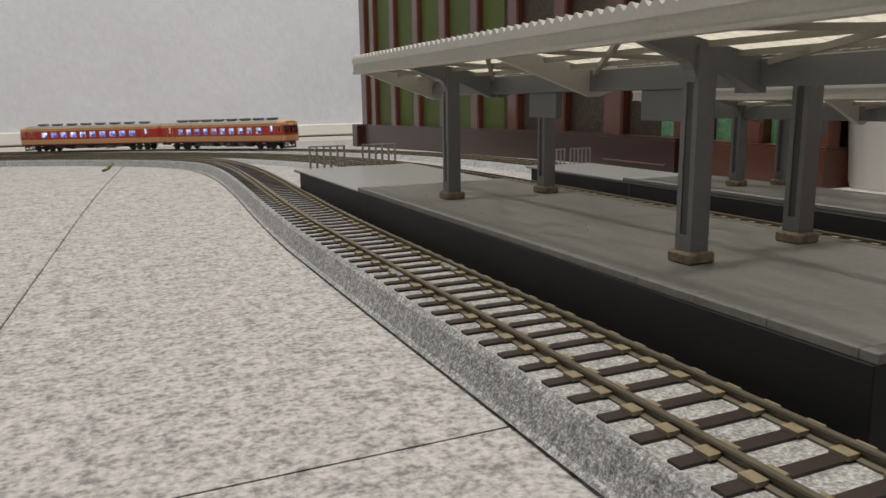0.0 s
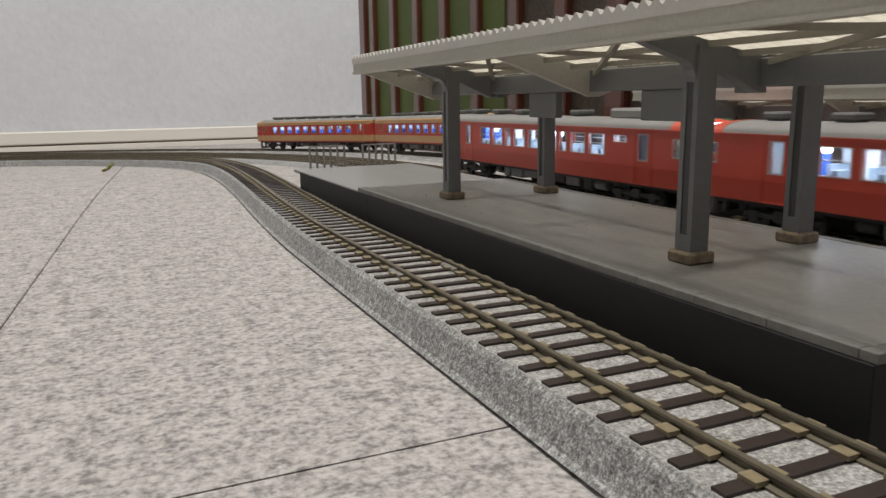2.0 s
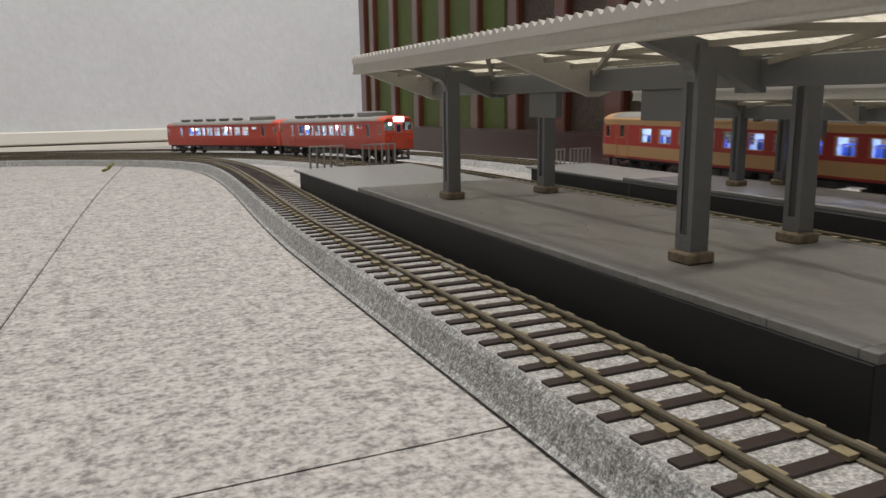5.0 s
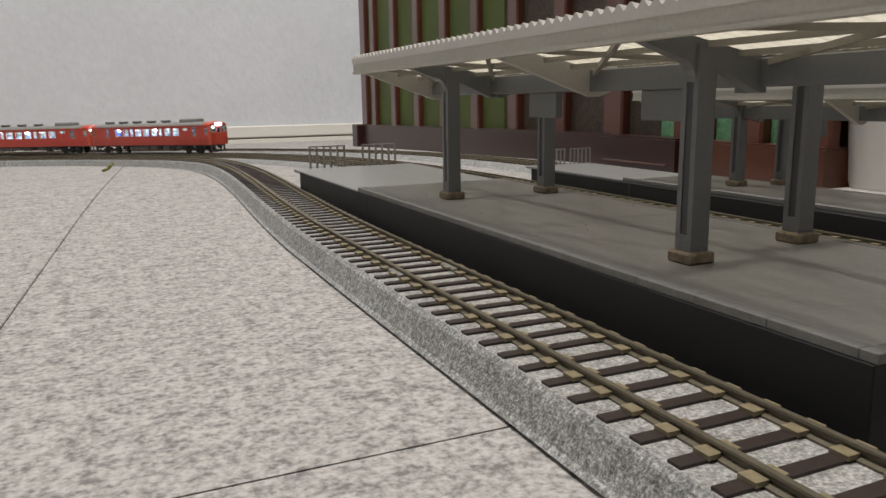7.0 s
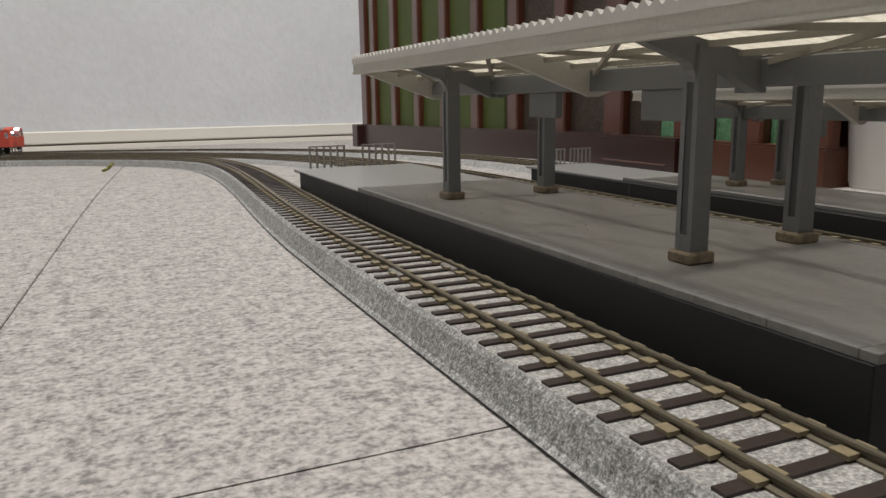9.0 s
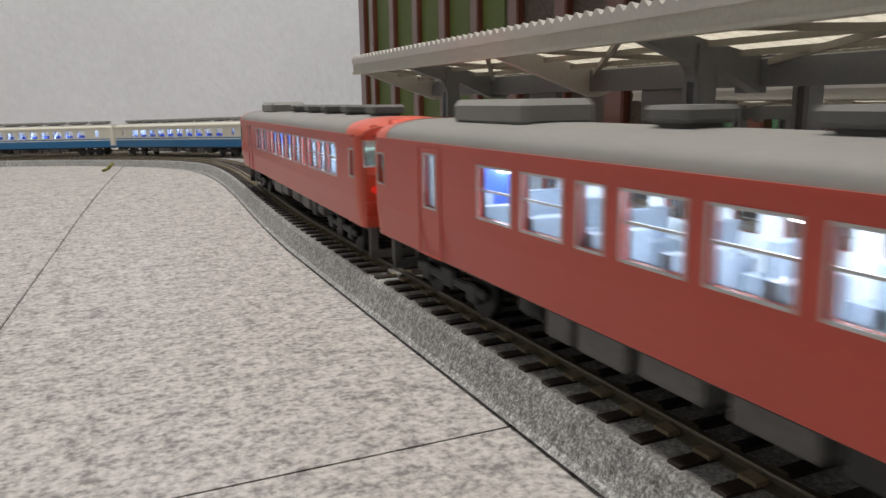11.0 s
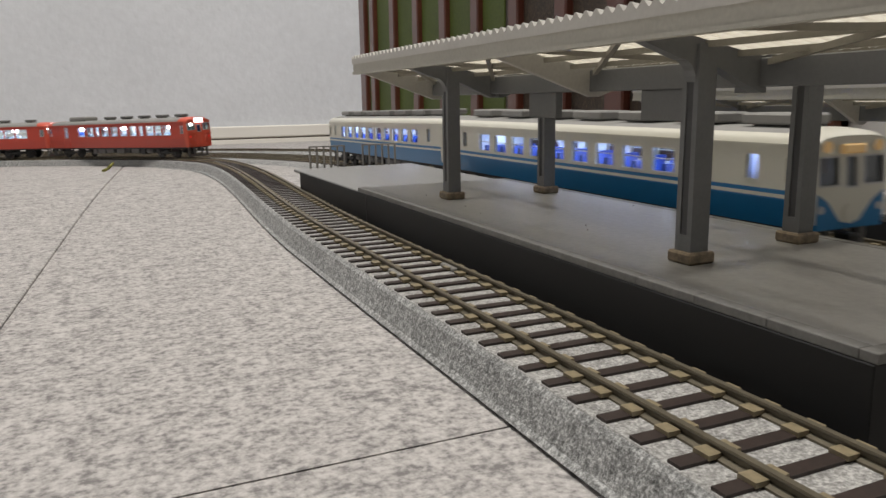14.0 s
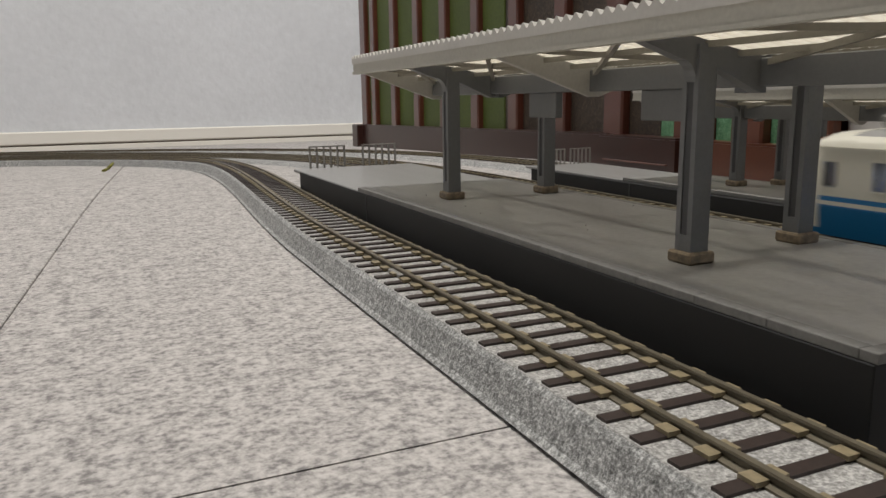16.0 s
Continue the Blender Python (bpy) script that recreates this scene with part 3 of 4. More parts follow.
def build_screen():
    s = tagged(new("slatted_screen"), "glossy brown slatted screen with green and dark panels", "screen")
    x, far = SCREEN_X, 1.3170
    for y0, y1, dx, zc, mat in ((0.572, far - 0.0305, 0.0, None, "brown_d"), (0.470, 0.5715, -0.010, 0.0272, "brown_d"), (0.340, 0.4695, -0.002, 0.0262, "brown_w")):
        bm = bmesh.new()
        vs = []
        for y in (y0, y1):
            zt = plinth_top(y) if zc is None else zc
            for px in (x + dx, x + 0.09):
                vs.append((bm.verts.new((px, y, -drop(y) - 0.001)), bm.verts.new((px, y, zt))))
        (a, A), (b, B), (c, C), (d, D) = vs
        for q in ((a, c, C, A), (b, B, D, d), (A, C, D, B), (a, A, B, b), (c, d, D, C)):
            bm.faces.new(q)
        bmesh.ops.bevel(bm, geom=[e for e in bm.edges if all(v.co.z > 0.005 for v in e.verts)], offset=0.0016, segments=2, affect="EDGES")
        bmesh.ops.recalc_face_normals(bm, faces=bm.faces[:])
        part("plinth", bm, mat, s, "glossy brown plinth")
    box_part("ledge_strip", "brown", s, x - 0.0125, x - 0.0101, 0.478, 0.562, 0.0050, 0.0063, 0.0004)
    box_part("corner_post", "brown_d", s, x - 0.010, x + 0.08, far - 0.030, far, -0.022, 0.0195, 0.0015)
    slats = [(1.283, 0.014), (1.232, 0.0105), (1.137, 0.0105), (1.041, 0.0105), (0.946, 0.0105), (0.851, 0.0105), (0.755, 0.0105), (0.660, 0.0110),
             (0.570, 0.0140), (0.4695, 0.0195), (0.412, 0.0150), (0.352, 0.0110)]
    for k, (y, w) in enumerate(slats):
        zt = plinth_top(y) - 0.002 if k < 8 else 0.0225
        box_part("slat", "brown" if k < 9 else "orange", s, x + 0.003, x + 0.0135, y - w, y + w, zt, 0.48, 0.0018, "reddish-brown upright slat")
        if k + 1 == len(slats):
            break
        y1, y0 = y - w + 0.0002, slats[k + 1][0] + slats[k + 1][1] - 0.0002
        pieces = [("green", y0, y1)] if k < 5 else [("dark", y0, y1)]
        if k == 5:
            ym = y1 - (y1 - y0) * 0.72
            pieces = [("green", ym, y1), ("dark", y0, ym - 0.0003)]
        elif k == 8:
            pieces = [("dark", 0.5138, y1), ("sponge", y0, 0.5135)]
        elif k == 9:
            pieces = [("sponge", y0, y1)]
        elif k == 10:
            pieces = [("sponge", 0.381, y1), ("green_dark", y0, 0.3807)]
        for mat, a, b in pieces:
            deep = 0.0105 if mat == "green" else 0.0120
            say = {"green": "olive green panel", "dark": "dark speckled panel", "sponge": "bright green flecked panel", "green_dark": "deep green panel"}[mat]
            box_part("panel", mat, s, x + deep, x + 0.018, a, b, zt - 0.004, 0.48, 0.0006, say)
    box_part("backing", "brown_d", s, x + 0.0205, x + 0.08, 0.341, far - 0.031, -0.02, 0.485)
    box_part("top_board", "brown", s, x, x + 0.08, 0.341, far - 0.031, 0.4855, 0.51, 0.002)
    return s


build_screen()


def build_bin():
    b = tagged(new("white_bin"), "plain white plastic bin with slightly sloping sides on the carpet", "bin")
    bm = bmesh.new()
    rings = []
    for z, k in ((0.0, 0.90), (0.004, 0.915), (0.12, 1.0), (0.126, 1.03), (0.13, 1.03), (0.13, 0.985), (0.122, 0.97), (0.008, 0.88)):
        ring = []
        for i in range(24):
            a = 2 * math.pi * i / 24
            cx, cy = math.cos(a), math.sin(a)
            ex = math.copysign(abs(cx) ** 0.25, cx) * 0.055 * k
            ey = math.copysign(abs(cy) ** 0.25, cy) * 0.090 * k
            ring.append(bm.verts.new((ex, ey, z)))
        rings.append(ring)
    for p, q in zip(rings, rings[1:]):
        for i in range(24):
            j = (i + 1) % 24
            f = bm.faces.new((p[i], p[j], q[j], q[i]))
            f.smooth = True
    bm.faces.new(rings[0][::-1])
    bm.faces.new(rings[-1])
    o = part("shell", bm, "box", b)
    b.location = (0.485, 0.262, 0.0)
    return b


build_bin()


# ---------------------------------------------------------------- trains
HL, HW = 0.1310, 0.0170
ZB, ZG, ZR = 0.0115, 0.0373, 0.0422


def grid_wall(bm, cuts_u, cuts_v, holes, place, band):
    """Quads between the cuts in u and v, left out inside holes; place(u, v, depth) gives the point. Holes get reveals."""
    us = sorted(set([round(c, 5) for c in cuts_u] + [round(h[i], 5) for h in holes for i in (0, 1)]))
    vs = sorted(set([round(c, 5) for c in cuts_v] + [round(h[i], 5) for h in holes for i in (2, 3)]))
    made = {}

    def vert(u, v, d=0.0):
        key = (round(u, 5), round(v, 5), d)
        if key not in made:
            made[key] = bm.verts.new(place(u, v, d))
        return made[key]

    for u0, u1 in zip(us, us[1:]):
        for v0, v1 in zip(vs, vs[1:]):
            cu, cv = (u0 + u1) / 2, (v0 + v1) / 2
            if any(h[0] < cu < h[1] and h[2] < cv < h[3] for h in holes):
                continue
            f = bm.faces.new((vert(u0, v0), vert(u1, v0), vert(u1, v1), vert(u0, v1)))
            f.material_index = band(cv, cu)
    dp = 0.0009
    for h in holes:
        c = [(h[0], h[2]), (h[1], h[2]), (h[1], h[3]), (h[0], h[3])]
        for (a, b), (e, g) in zip(c, c[1:] + c[:1]):
            q = [bm.verts.new(place(a, b, 0.0)), bm.verts.new(place(e, g, 0.0)), bm.verts.new(place(e, g, dp)), bm.verts.new(place(a, b, dp))]
            bm.faces.new(q).material_index = band((h[2] + h[3]) / 2, (a + e) / 2)


def ring_frame(bm, u0, u1, v0, v1, t, place, d0, d1):
    """A rectangular rim of width t."""
    for a, b, c, d in ((u0 - t, u1 + t, v0 - t, v0), (u0 - t, u1 + t, v1, v1 + t), (u0 - t, u0, v0, v1), (u1, u1 + t, v0, v1)):
        vs = [bm.verts.new(place(u, v, w)) for u in (a, b) for v in (c, d) for w in (d0, d1)]
        for q in ((0, 1, 3, 2), (4, 6, 7, 5), (0, 4, 5, 1), (2, 3, 7, 6), (0, 2, 6, 4), (1, 5, 7, 3)):
            bm.faces.new([vs[i] for i in q])


LIVERIES = {
    "red": dict(mats=["red"], face=["red_face"], roofs=["roof_grey", "roof_grey"], led="led_white",
                bands=[(9, 0)], fbands=[(9, 0)],
                windows=[(0.0625, 0.0128), (0.0450, 0.0128), (0.0305, 0.0062), (0.0165, 0.0128), (-0.0010, 0.0128), (-0.0185, 0.0128), (-0.0330, 0.0062), (-0.0470, 0.0128), (-0.0645, 0.0128)],
                wz=(0.0243, 0.0340), doors=(0.1000, -0.0900), small=(0.0820,), cabs=(1, -1)),
    "cream": dict(mats=["cream", "band_red"], face=["cream", "band_red"], roofs=["roof_grey", "cream"], led="led_dim",
                  bands=[(0.0129, 1), (0.0203, 0), (0.0340, 1), (9, 0)], fbands=[(0.0129, 1), (0.0205, 0), (0.0350, 1), (9, 0)],
                  windows=[(-0.083 + 0.0184 * i, 0.0108) for i in range(10)],
                  wz=(0.0232, 0.0318), doors=(0.1075, -0.1075), small=(), cabs=(1,)),
    "blue": dict(mats=["white", "blue"], face=["white", "blue"], roofs=["vent_grey", "white"], led="led_dim",
                 bands=[(0.0206, 1), (0.0218, 0), (0.0232, 1), (9, 0)], fbands=[(0.0135, 1), (9, 0)],
                 windows=[(-0.083 + 0.0184 * i, 0.0124) for i in range(10)],
                 wz=(0.0246, 0.0334), doors=(0.1075, -0.1075), small=(), cabs=(1,)),
}


LIVERIES["red_long"] = dict(LIVERIES["red"], doors=(-0.0900,), small=(), windows=[
    (0.0985, 0.0128), (0.0840, 0.0110), (0.0698, 0.0128), (0.0548, 0.0062), (0.0405, 0.0128), (0.0230, 0.0128), (0.0055, 0.0128),
    (-0.0120, 0.0128), (-0.0265, 0.0062), (-0.0410, 0.0128), (-0.0585, 0.0128)])


def band_of(bands):
    def pick(v, u):
        for top, k in bands:
            if v < top:
                return k
        return 0
    return pick


def build_car(style, label, cooler=1):
    v = LIVERIES["red_long" if style == "red" and cooler < 0 else style]
    car = tagged(new("railcar"), label, "model train")
    wz0, wz1 = v["wz"]
    holes = [(y - w / 2, y + w / 2, wz0, wz1) for y, w in v["windows"]]
    dwin = 0.0062 if style == "red" else 0.0046
    dz = (0.0232, 0.0348) if style == "red" else (0.0258, 0.0338)
    holes += [(y - dwin / 2, y + dwin / 2, dz[0], dz[1]) for y in v["doors"]]
    holes += [(y - 0.0045, y + 0.0045, 0.0313, 0.0338) for y in v["small"]]
    holes += [(c * 0.1235 - 0.0022, c * 0.1235 + 0.0022, 0.0258, 0.0332) for c in v["cabs"]]
    pick = band_of(v["bands"])
    body = bmesh.new()
    e = 0.0045
    cuts = [b[0] for b in v["bands"] if b[0] < 1] + [ZB, ZG]
    for sx in (-1, 1):
        def place(u, w, d, sx=sx):
            tuck = 0.0010 * max(0.0, (0.020 - w) / 0.008) if w < 0.020 else 0.0
            return (sx * (HW - d - tuck), u * sx, w)
        hs = [(min(a * sx, b * sx), max(a * sx, b * sx), c, d) for a, b, c, d in holes]
        grid_wall(body, [-HL + e, HL - e], cuts + [0.020], hs, place, pick)
    # ends
    face_holes = [(-0.0149, -0.0046, 0.0290, 0.0356), (-0.0024, 0.0024, 0.0272, 0.0340), (0.0046, 0.0149, 0.0290, 0.0356)] if style == "red" else \
        [(-0.0142, -0.0056, 0.0252, 0.0335), (-0.0023, 0.0023, 0.0245, 0.0335), (0.0056, 0.0142, 0.0252, 0.0335)]
    fpick = band_of(v["fbands"])
    body_o = part("body", body, v["mats"], car)
    lining = bmesh.new()
    for sx in (-1, 1):
        def place(u, w, d, sx=sx):
            return (sx * (HW - 0.0016 - d * 0.01), u * sx, w)
        hs = [(min(a * sx, b * sx), max(a * sx, b * sx), c, d) for a, b, c, d in holes]
        grid_wall(lining, [-HL + 0.007, HL - 0.007], [0.0153, 0.0366], hs, place, lambda a, b: 0)
    part("lining", lining, "inside", body_o, "pale interior lining")
    for end in (1, -1):
        is_cab = end in v["cabs"]
        bm = bmesh.new()
        hx = HW - 0.0024

        def place(u, w, d, end=end):
            lean = 0.0014 * max(0.0, (w - 0.026) / 0.013)
            return (u * -end, end * (HL - d - lean), w)
        fc = [b[0] for b in v["fbands"] if b[0] < 1] + [ZB, ZG]
        chevron = style == "blue"
        hl = face_holes if is_cab else [(-0.0042, 0.0042, 0.0150, 0.0340)]
        grid_wall(bm, [-hx, hx], fc + [0.026], hl, place, fpick)
        # rounded corners between face and sides, and a brow up to the roof
        zs = sorted(set([ZB, 0.020, 0.026, ZG] + [c for c in fc]))
        for sx in (-1, 1):
            prev = None
            for z in zs:
                row = []
                for i in range(5):
                    a = math.pi / 2 * i / 4
                    lean = 0.0014 * max(0.0, (z - 0.026) / 0.013)
                    tuck = 0.0010 * max(0.0, (0.020 - z) / 0.008)
                    row.append((sx * (hx + (HW - tuck - hx) * math.sin(a)), end * (HL - e + (e - lean) * math.cos(a)), z))
                if prev:
                    pv = [bm.verts.new(c) for c in prev]
                    cv = [bm.verts.new(c) for c in row]
                    for i in range(4):
                        f = bm.faces.new((pv[i], pv[i + 1], cv[i + 1], cv[i]))
                        f.material_index = fpick((prev[0][2] + z) / 2, 0)
                        f.smooth = True
                prev = row
        fo = part("cab_front" if is_cab else "end_wall", bm, v["face"], car, "cab front with three windows" if is_cab else "")
        if is_cab:
            g = bmesh.new()
            for a, b, c, d in face_holes:
                q = [g.verts.new(place(u, w, 0.0007)) for u, w in ((a, c), (b, c), (b, d), (a, d))]
                g.faces.new(q)
            part("windscreen", g, "cabglass" if style == "red" else "darkglass", fo)
            g = bmesh.new()
            for a, b, c, d in face_holes:
                ring_frame(g, a, b, c, d, 0.00045, place, -0.00025, 0.0005)
            part("screen_rim", g, "frame" if style != "cream" else "blackgum", fo)
            # head and tail lamps, sign box, hand rails, step plates
            y = end * HL
            lamp_z = 0.0412
            if style == "red":
                bx = bmesh.new()
                box(bx, -0.0072, 0.0072, -0.0022, 0.0022, 0.0358, 0.0417, 0.0011, m=Matrix.Translation((0, y - end * 0.0030, 0)))
                part("sign_box", bx, "red_face", fo)
                box_part("route_sign", "sign_on", fo, -0.0055, 0.0055, y - 0.0009 - end * 0.0003, y + 0.0007 - end * 0.0003, 0.0367, 0.0407, 0.0002, "glowing white route sign")
                for x in (-0.0115, 0.0115):
                    q = bmesh.new()
                    cylinder(q, 0.0019, (x, y - end * 0.007, 0.0384), (x, y - end * 0.0012, 0.0384), 16)
                    part("lamp_housing", q, "red_face", fo)
                    q = bmesh.new()
                    cylinder(q, 0.0014, (x, y - end * 0.0020, 0.0384), (x, y - end * 0.0010, 0.0384), 16)
                    part("head_lamp", q, "blackgum", fo, "unlit dark head lamp")
                for x in (-0.0122, 0.0122):
                    q = bmesh.new()
                    cylinder(q, 0.0010, (x, y - end * 0.001, 0.0222), (x, y + end * 0.0006, 0.0222), 12)
                    part("tail_lamp", q, "tail" if end > 0 else "blackgum", fo, "glowing red tail lamp" if end > 0 else "")
                q = bmesh.new()
                cylinder(q, 0.0014, (0.0086, y - end * 0.0028, 0.0345), (0.0086, y - end * 0.0018, 0.0345), 12)
                part("cab_light", q, "head" if end > 0 else "frame", fo, "bright white light behind the windscreen" if end > 0 else "")
                for x in (-0.0118, 0.0118):
                    for k in range(3):
                        box_part("step_plate", "red_face", fo, x - 0.0030, x + 0.0030, y - 0.0003, y + end * 0.0009 if end > 0 else y + 0.0003, 0.0140 + 0.0042 * k + (0.0030 if k == 2 else 0), 0.0146 + 0.0042 * k + (0.0030 if k == 2 else 0)) if end > 0 else \
                            box_part("step_plate", "red_face", fo, x - 0.0030, x + 0.0030, y - 0.0009, y + 0.0003, 0.0140 + 0.0042 * k + (0.0030 if k == 2 else 0), 0.0146 + 0.0042 * k + (0.0030 if k == 2 else 0))
                    q = bmesh.new()
                    cylinder(q, 0.0004, (x * 0.62, y + end * 0.0008, 0.0160), (x * 0.62, y + end * 0.0008, 0.0235), 6)
                    part("hand_rail", q, "red_face", fo)
                for x in (-0.0098, 0.0098):
                    q = bmesh.new()
                    cylinder(q, 0.0004, (x - 0.0042, y + end * 0.0009, 0.0268), (x + 0.0042, y + end * 0.0009, 0.0268), 6)
                    for px in (x - 0.0040, x + 0.0040):
                        cylinder(q, 0.0003, (px, y - end * 0.0003, 0.0268), (px, y + end * 0.0009, 0.0268), 6)
                    part("grab_bar", q, "red_face", fo)
                for x0, x1, z0, z1 in ((-0.0042, -0.0034, 0.0135, 0.0338), (0.0034, 0.0042, 0.0135, 0.0338), (-0.0042, 0.0042, 0.0130, 0.0138)):
                    box_part("gangway_rim", "red_face", fo, x0, x1, y - 0.0012, y + 0.0006, z0, z1)
            else:
                for x in (-0.0112, 0.0112):
                    q = bmesh.new()
                    cylinder(q, 0.0024, (x, y - end * 0.0062, 0.0374), (x, y - end * 0.0006, 0.0368), 16)
                    part("lamp_housing", q, v["face"][0], fo)
                    q = bmesh.new()
                    cylinder(q, 0.0018, (x, y - end * 0.0010, 0.0368), (x, y - end * 0.0001, 0.0368), 16)
                    part("head_lamp", q, "lens", fo, "dim amber head lamp")
                bx = bmesh.new()
                box(bx, -0.0050, 0.0050, -0.0012, 0.0012, 0.0346, 0.0376, 0.0005, m=Matrix.Translation((0, y - end * 0.0008, 0)))
                part("sign_box", bx, "lens", fo, "amber route sign")
                for x in (-0.0128, 0.0128):
                    q = bmesh.new()
                    cylinder(q, 0.0013, (x, y - end * 0.003, 0.0178), (x, y + end * 0.0003, 0.0178), 14)
                    part("tail_lamp", q, "frame", fo)
                    for k in range(2):
                        q = bmesh.new()
                        cylinder(q, 0.0004, (x - 0.003, y - end * 0.0005, 0.0142 + 0.0048 * k), (x + 0.003, y - end * 0.0005, 0.0142 + 0.0048 * k), 6)
                        part("hand_rail", q, "frame", fo)
                if chevron:
                    # the blue of the sides rises to the corners of the cab front
                    for sx in (-1, 1):
                        q = bmesh.new()
                        vs = [q.verts.new((sx * px, y + end * 0.00015, pz)) for px, pz in ((0.0040, 0.0135), (hx, 0.0135), (hx, 0.0228), (0.0100, 0.0200))]
                        ws = [q.verts.new((c.co.x, c.co.y - end * 0.0004, c.co.z)) for c in vs]
                        q.faces.new(vs)
                        for i in range(4):
                            j = (i + 1) % 4
                            q.faces.new((vs[i], vs[j], ws[j], ws[i]))
                        part("blue_chevron", q, "blue", fo)
                q = bmesh.new()
                cylinder(q, 0.0030, (0, y - end * 0.0003, 0.0160), (0, y + end * 0.0006, 0.0160), 18)
                part("number_plate", q, v["face"][0], fo, "round pale head plate")
            # cowcatcher
            q = bmesh.new()
            for x0, x1, z0, z1 in ((-0.0131, -0.0104, 0.0022, 0.0120), (0.0104, 0.0131, 0.0022, 0.0120), (-0.0131, 0.0131, 0.0016, 0.0042), (-0.0060, -0.0036, 0.0040, 0.0120), (0.0036, 0.0060, 0.0040, 0.0120)):
                box(q, x0, x1, y - end * 0.0045 - 0.0008, y - end * 0.0045 + 0.0008, z0, z1, 0.0003)
            part("snow_guard", q, "under", car, "grey guard under the cab")
        q = bmesh.new()
        box(q, -0.0022, 0.0022, -0.0035, 0.0035, 0.0070, 0.0102, 0.0006, m=Matrix.Translation((0, end * (HL - 0.0005), 0)))
        part("coupler", q, "under_d", car)
    # roof: arc with lower rim in the body colour
    roof = bmesh.new()
    n = 14
    sections = [(-HL + 0.0006, 0.55), (-HL + 0.004, 0.86), (-HL + 0.010, 1.0), (HL - 0.010, 1.0), (HL - 0.004, 0.86), (HL - 0.0006, 0.55)]
    rows = []
    for yy, k in sections:
        row = []
        wk = HW if k == 1.0 else HW - (0.0020 if k < 0.6 else 0.0006)
        for i in range(n + 1):
            a = math.pi * i / n
            ca, sa = math.cos(a), math.sin(a)
            row.append(roof.verts.new((math.copysign(abs(ca) ** 0.75, ca) * wk if abs(ca) > 1e-6 else 0.0, yy, ZG + (ZR - ZG) * k * sa ** 0.8 if sa > 1e-6 else ZG)))
        rows.append(row)
    for a, b in zip(rows, rows[1:]):
        for i in range(n):
            f = roof.faces.new((a[i], a[i + 1], b[i + 1], b[i]))
            f.smooth = True
            f.material_index = 1 if (i < 3 or i >= n - 3) and style == "blue" else (1 if (i < 1 or i >= n - 1) and style == "cream" else 0)
    for k, row in ((0, rows[0]), (1, rows[-1])):
        roof.faces.new(row if k == 0 else row[::-1]).material_index = 1
    part("roof", roof, (v["roofs"][0], v["face"][0]), car, "grey roof" if style != "blue" else "white-edged grey roof")
    for end in v["cabs"]:
        # coloured brow over the cab windows
        q = bmesh.new()
        pr = []
        for i in range(n + 1):
            a = math.pi * i / n
            ca, sa = math.cos(a), math.sin(a)
            pr.append((math.copysign(abs(ca) ** 0.75, ca) * (HW + 0.00012) if abs(ca) > 1e-6 else 0.0, ZG + (ZR - ZG + 0.00015) * (sa ** 0.8 if sa > 1e-6 else 0)))
        rr = []
        for yy, k, wk in ((HL - 0.0125, 1.0, 1.0), (HL - 0.0099, 1.0, 1.0), (HL - 0.0038, 0.87, 0.97), (HL - 0.0004, 0.56, 0.89)):
            rr.append([q.verts.new((x * wk, end * yy, ZG + (z - ZG) * k)) for x, z in pr])
        for a, b in zip(rr, rr[1:]):
            for i in range(n):
                f = q.faces.new((a[i], a[i + 1], b[i + 1], b[i]))
                f.smooth = True
        part("cab_brow", q, v["face"][0], car)
    # glazing and rims, one pane each
    for sx in (-1, 1):
        def place(u, w, d, sx=sx):
            return (sx * (HW - d), u, w)
        for a, b, c, d in holes:
            g = bmesh.new()
            q = [g.verts.new(place(u, w, 0.0008)) for u, w in ((a, c), (b, c), (b, d), (a, d))]
            g.faces.new(q)
            pane = part("window_pane", g, "glass", car)
            g = bmesh.new()
            ring_frame(g, a, b, c, d, 0.00045, place, -0.00012, 0.0004)
            if b - a > 0.009 and d - c > 0.006:
                zc = c + (d - c) * 0.55
                ring_frame(g, a, b, zc, zc, 0.0002, place, 0.0003, 0.0007)
            part("window_rim", g, "frame" if style == "red" else v["mats"][0], pane)
        # side doors: a shallow outline
        for y in v["doors"] if style != "blue" else ():
            g = bmesh.new()
            ring_frame(g, y - 0.0060, y + 0.0060, 0.0122, 0.0362, 0.0003, place, -0.0002, 0.0002)
            part("door_outline", g, v["mats"][0], car)
        g = bmesh.new()
        box(g, sx * HW - 0.0004, sx * HW + 0.0004, -HL + 0.005, HL - 0.005, ZG - 0.0004, ZG + 0.0003)
        part("rain_strip", g, v["roofs"][1] if style != "red" else "red", car)
    # inside: floor, seats, ceiling light
    box_part("interior_floor", "inside", car, -HW + 0.0012, HW - 0.0012, -HL + 0.006, HL - 0.006, 0.0145, 0.0152)
    box_part("interior_ceiling", "inside", car, -HW + 0.0012, HW - 0.0012, -HL + 0.006, HL - 0.006, 0.0366, 0.0371)
    box_part("light_strip", v["led"], car, -0.0030, 0.0030, -0.113, 0.113, 0.0358, 0.0365, 0.0, "glowing interior light strip")
    for y in (0.083, 0.0, -0.083) if style == "red" else ():
        q = bmesh.new()
        cylinder(q, 0.0024, (0, y, 0.0308), (0, y, 0.0357), 12, r2=0.0034)
        part("interior_bulb", q, "head", car, "bright white interior bulb")
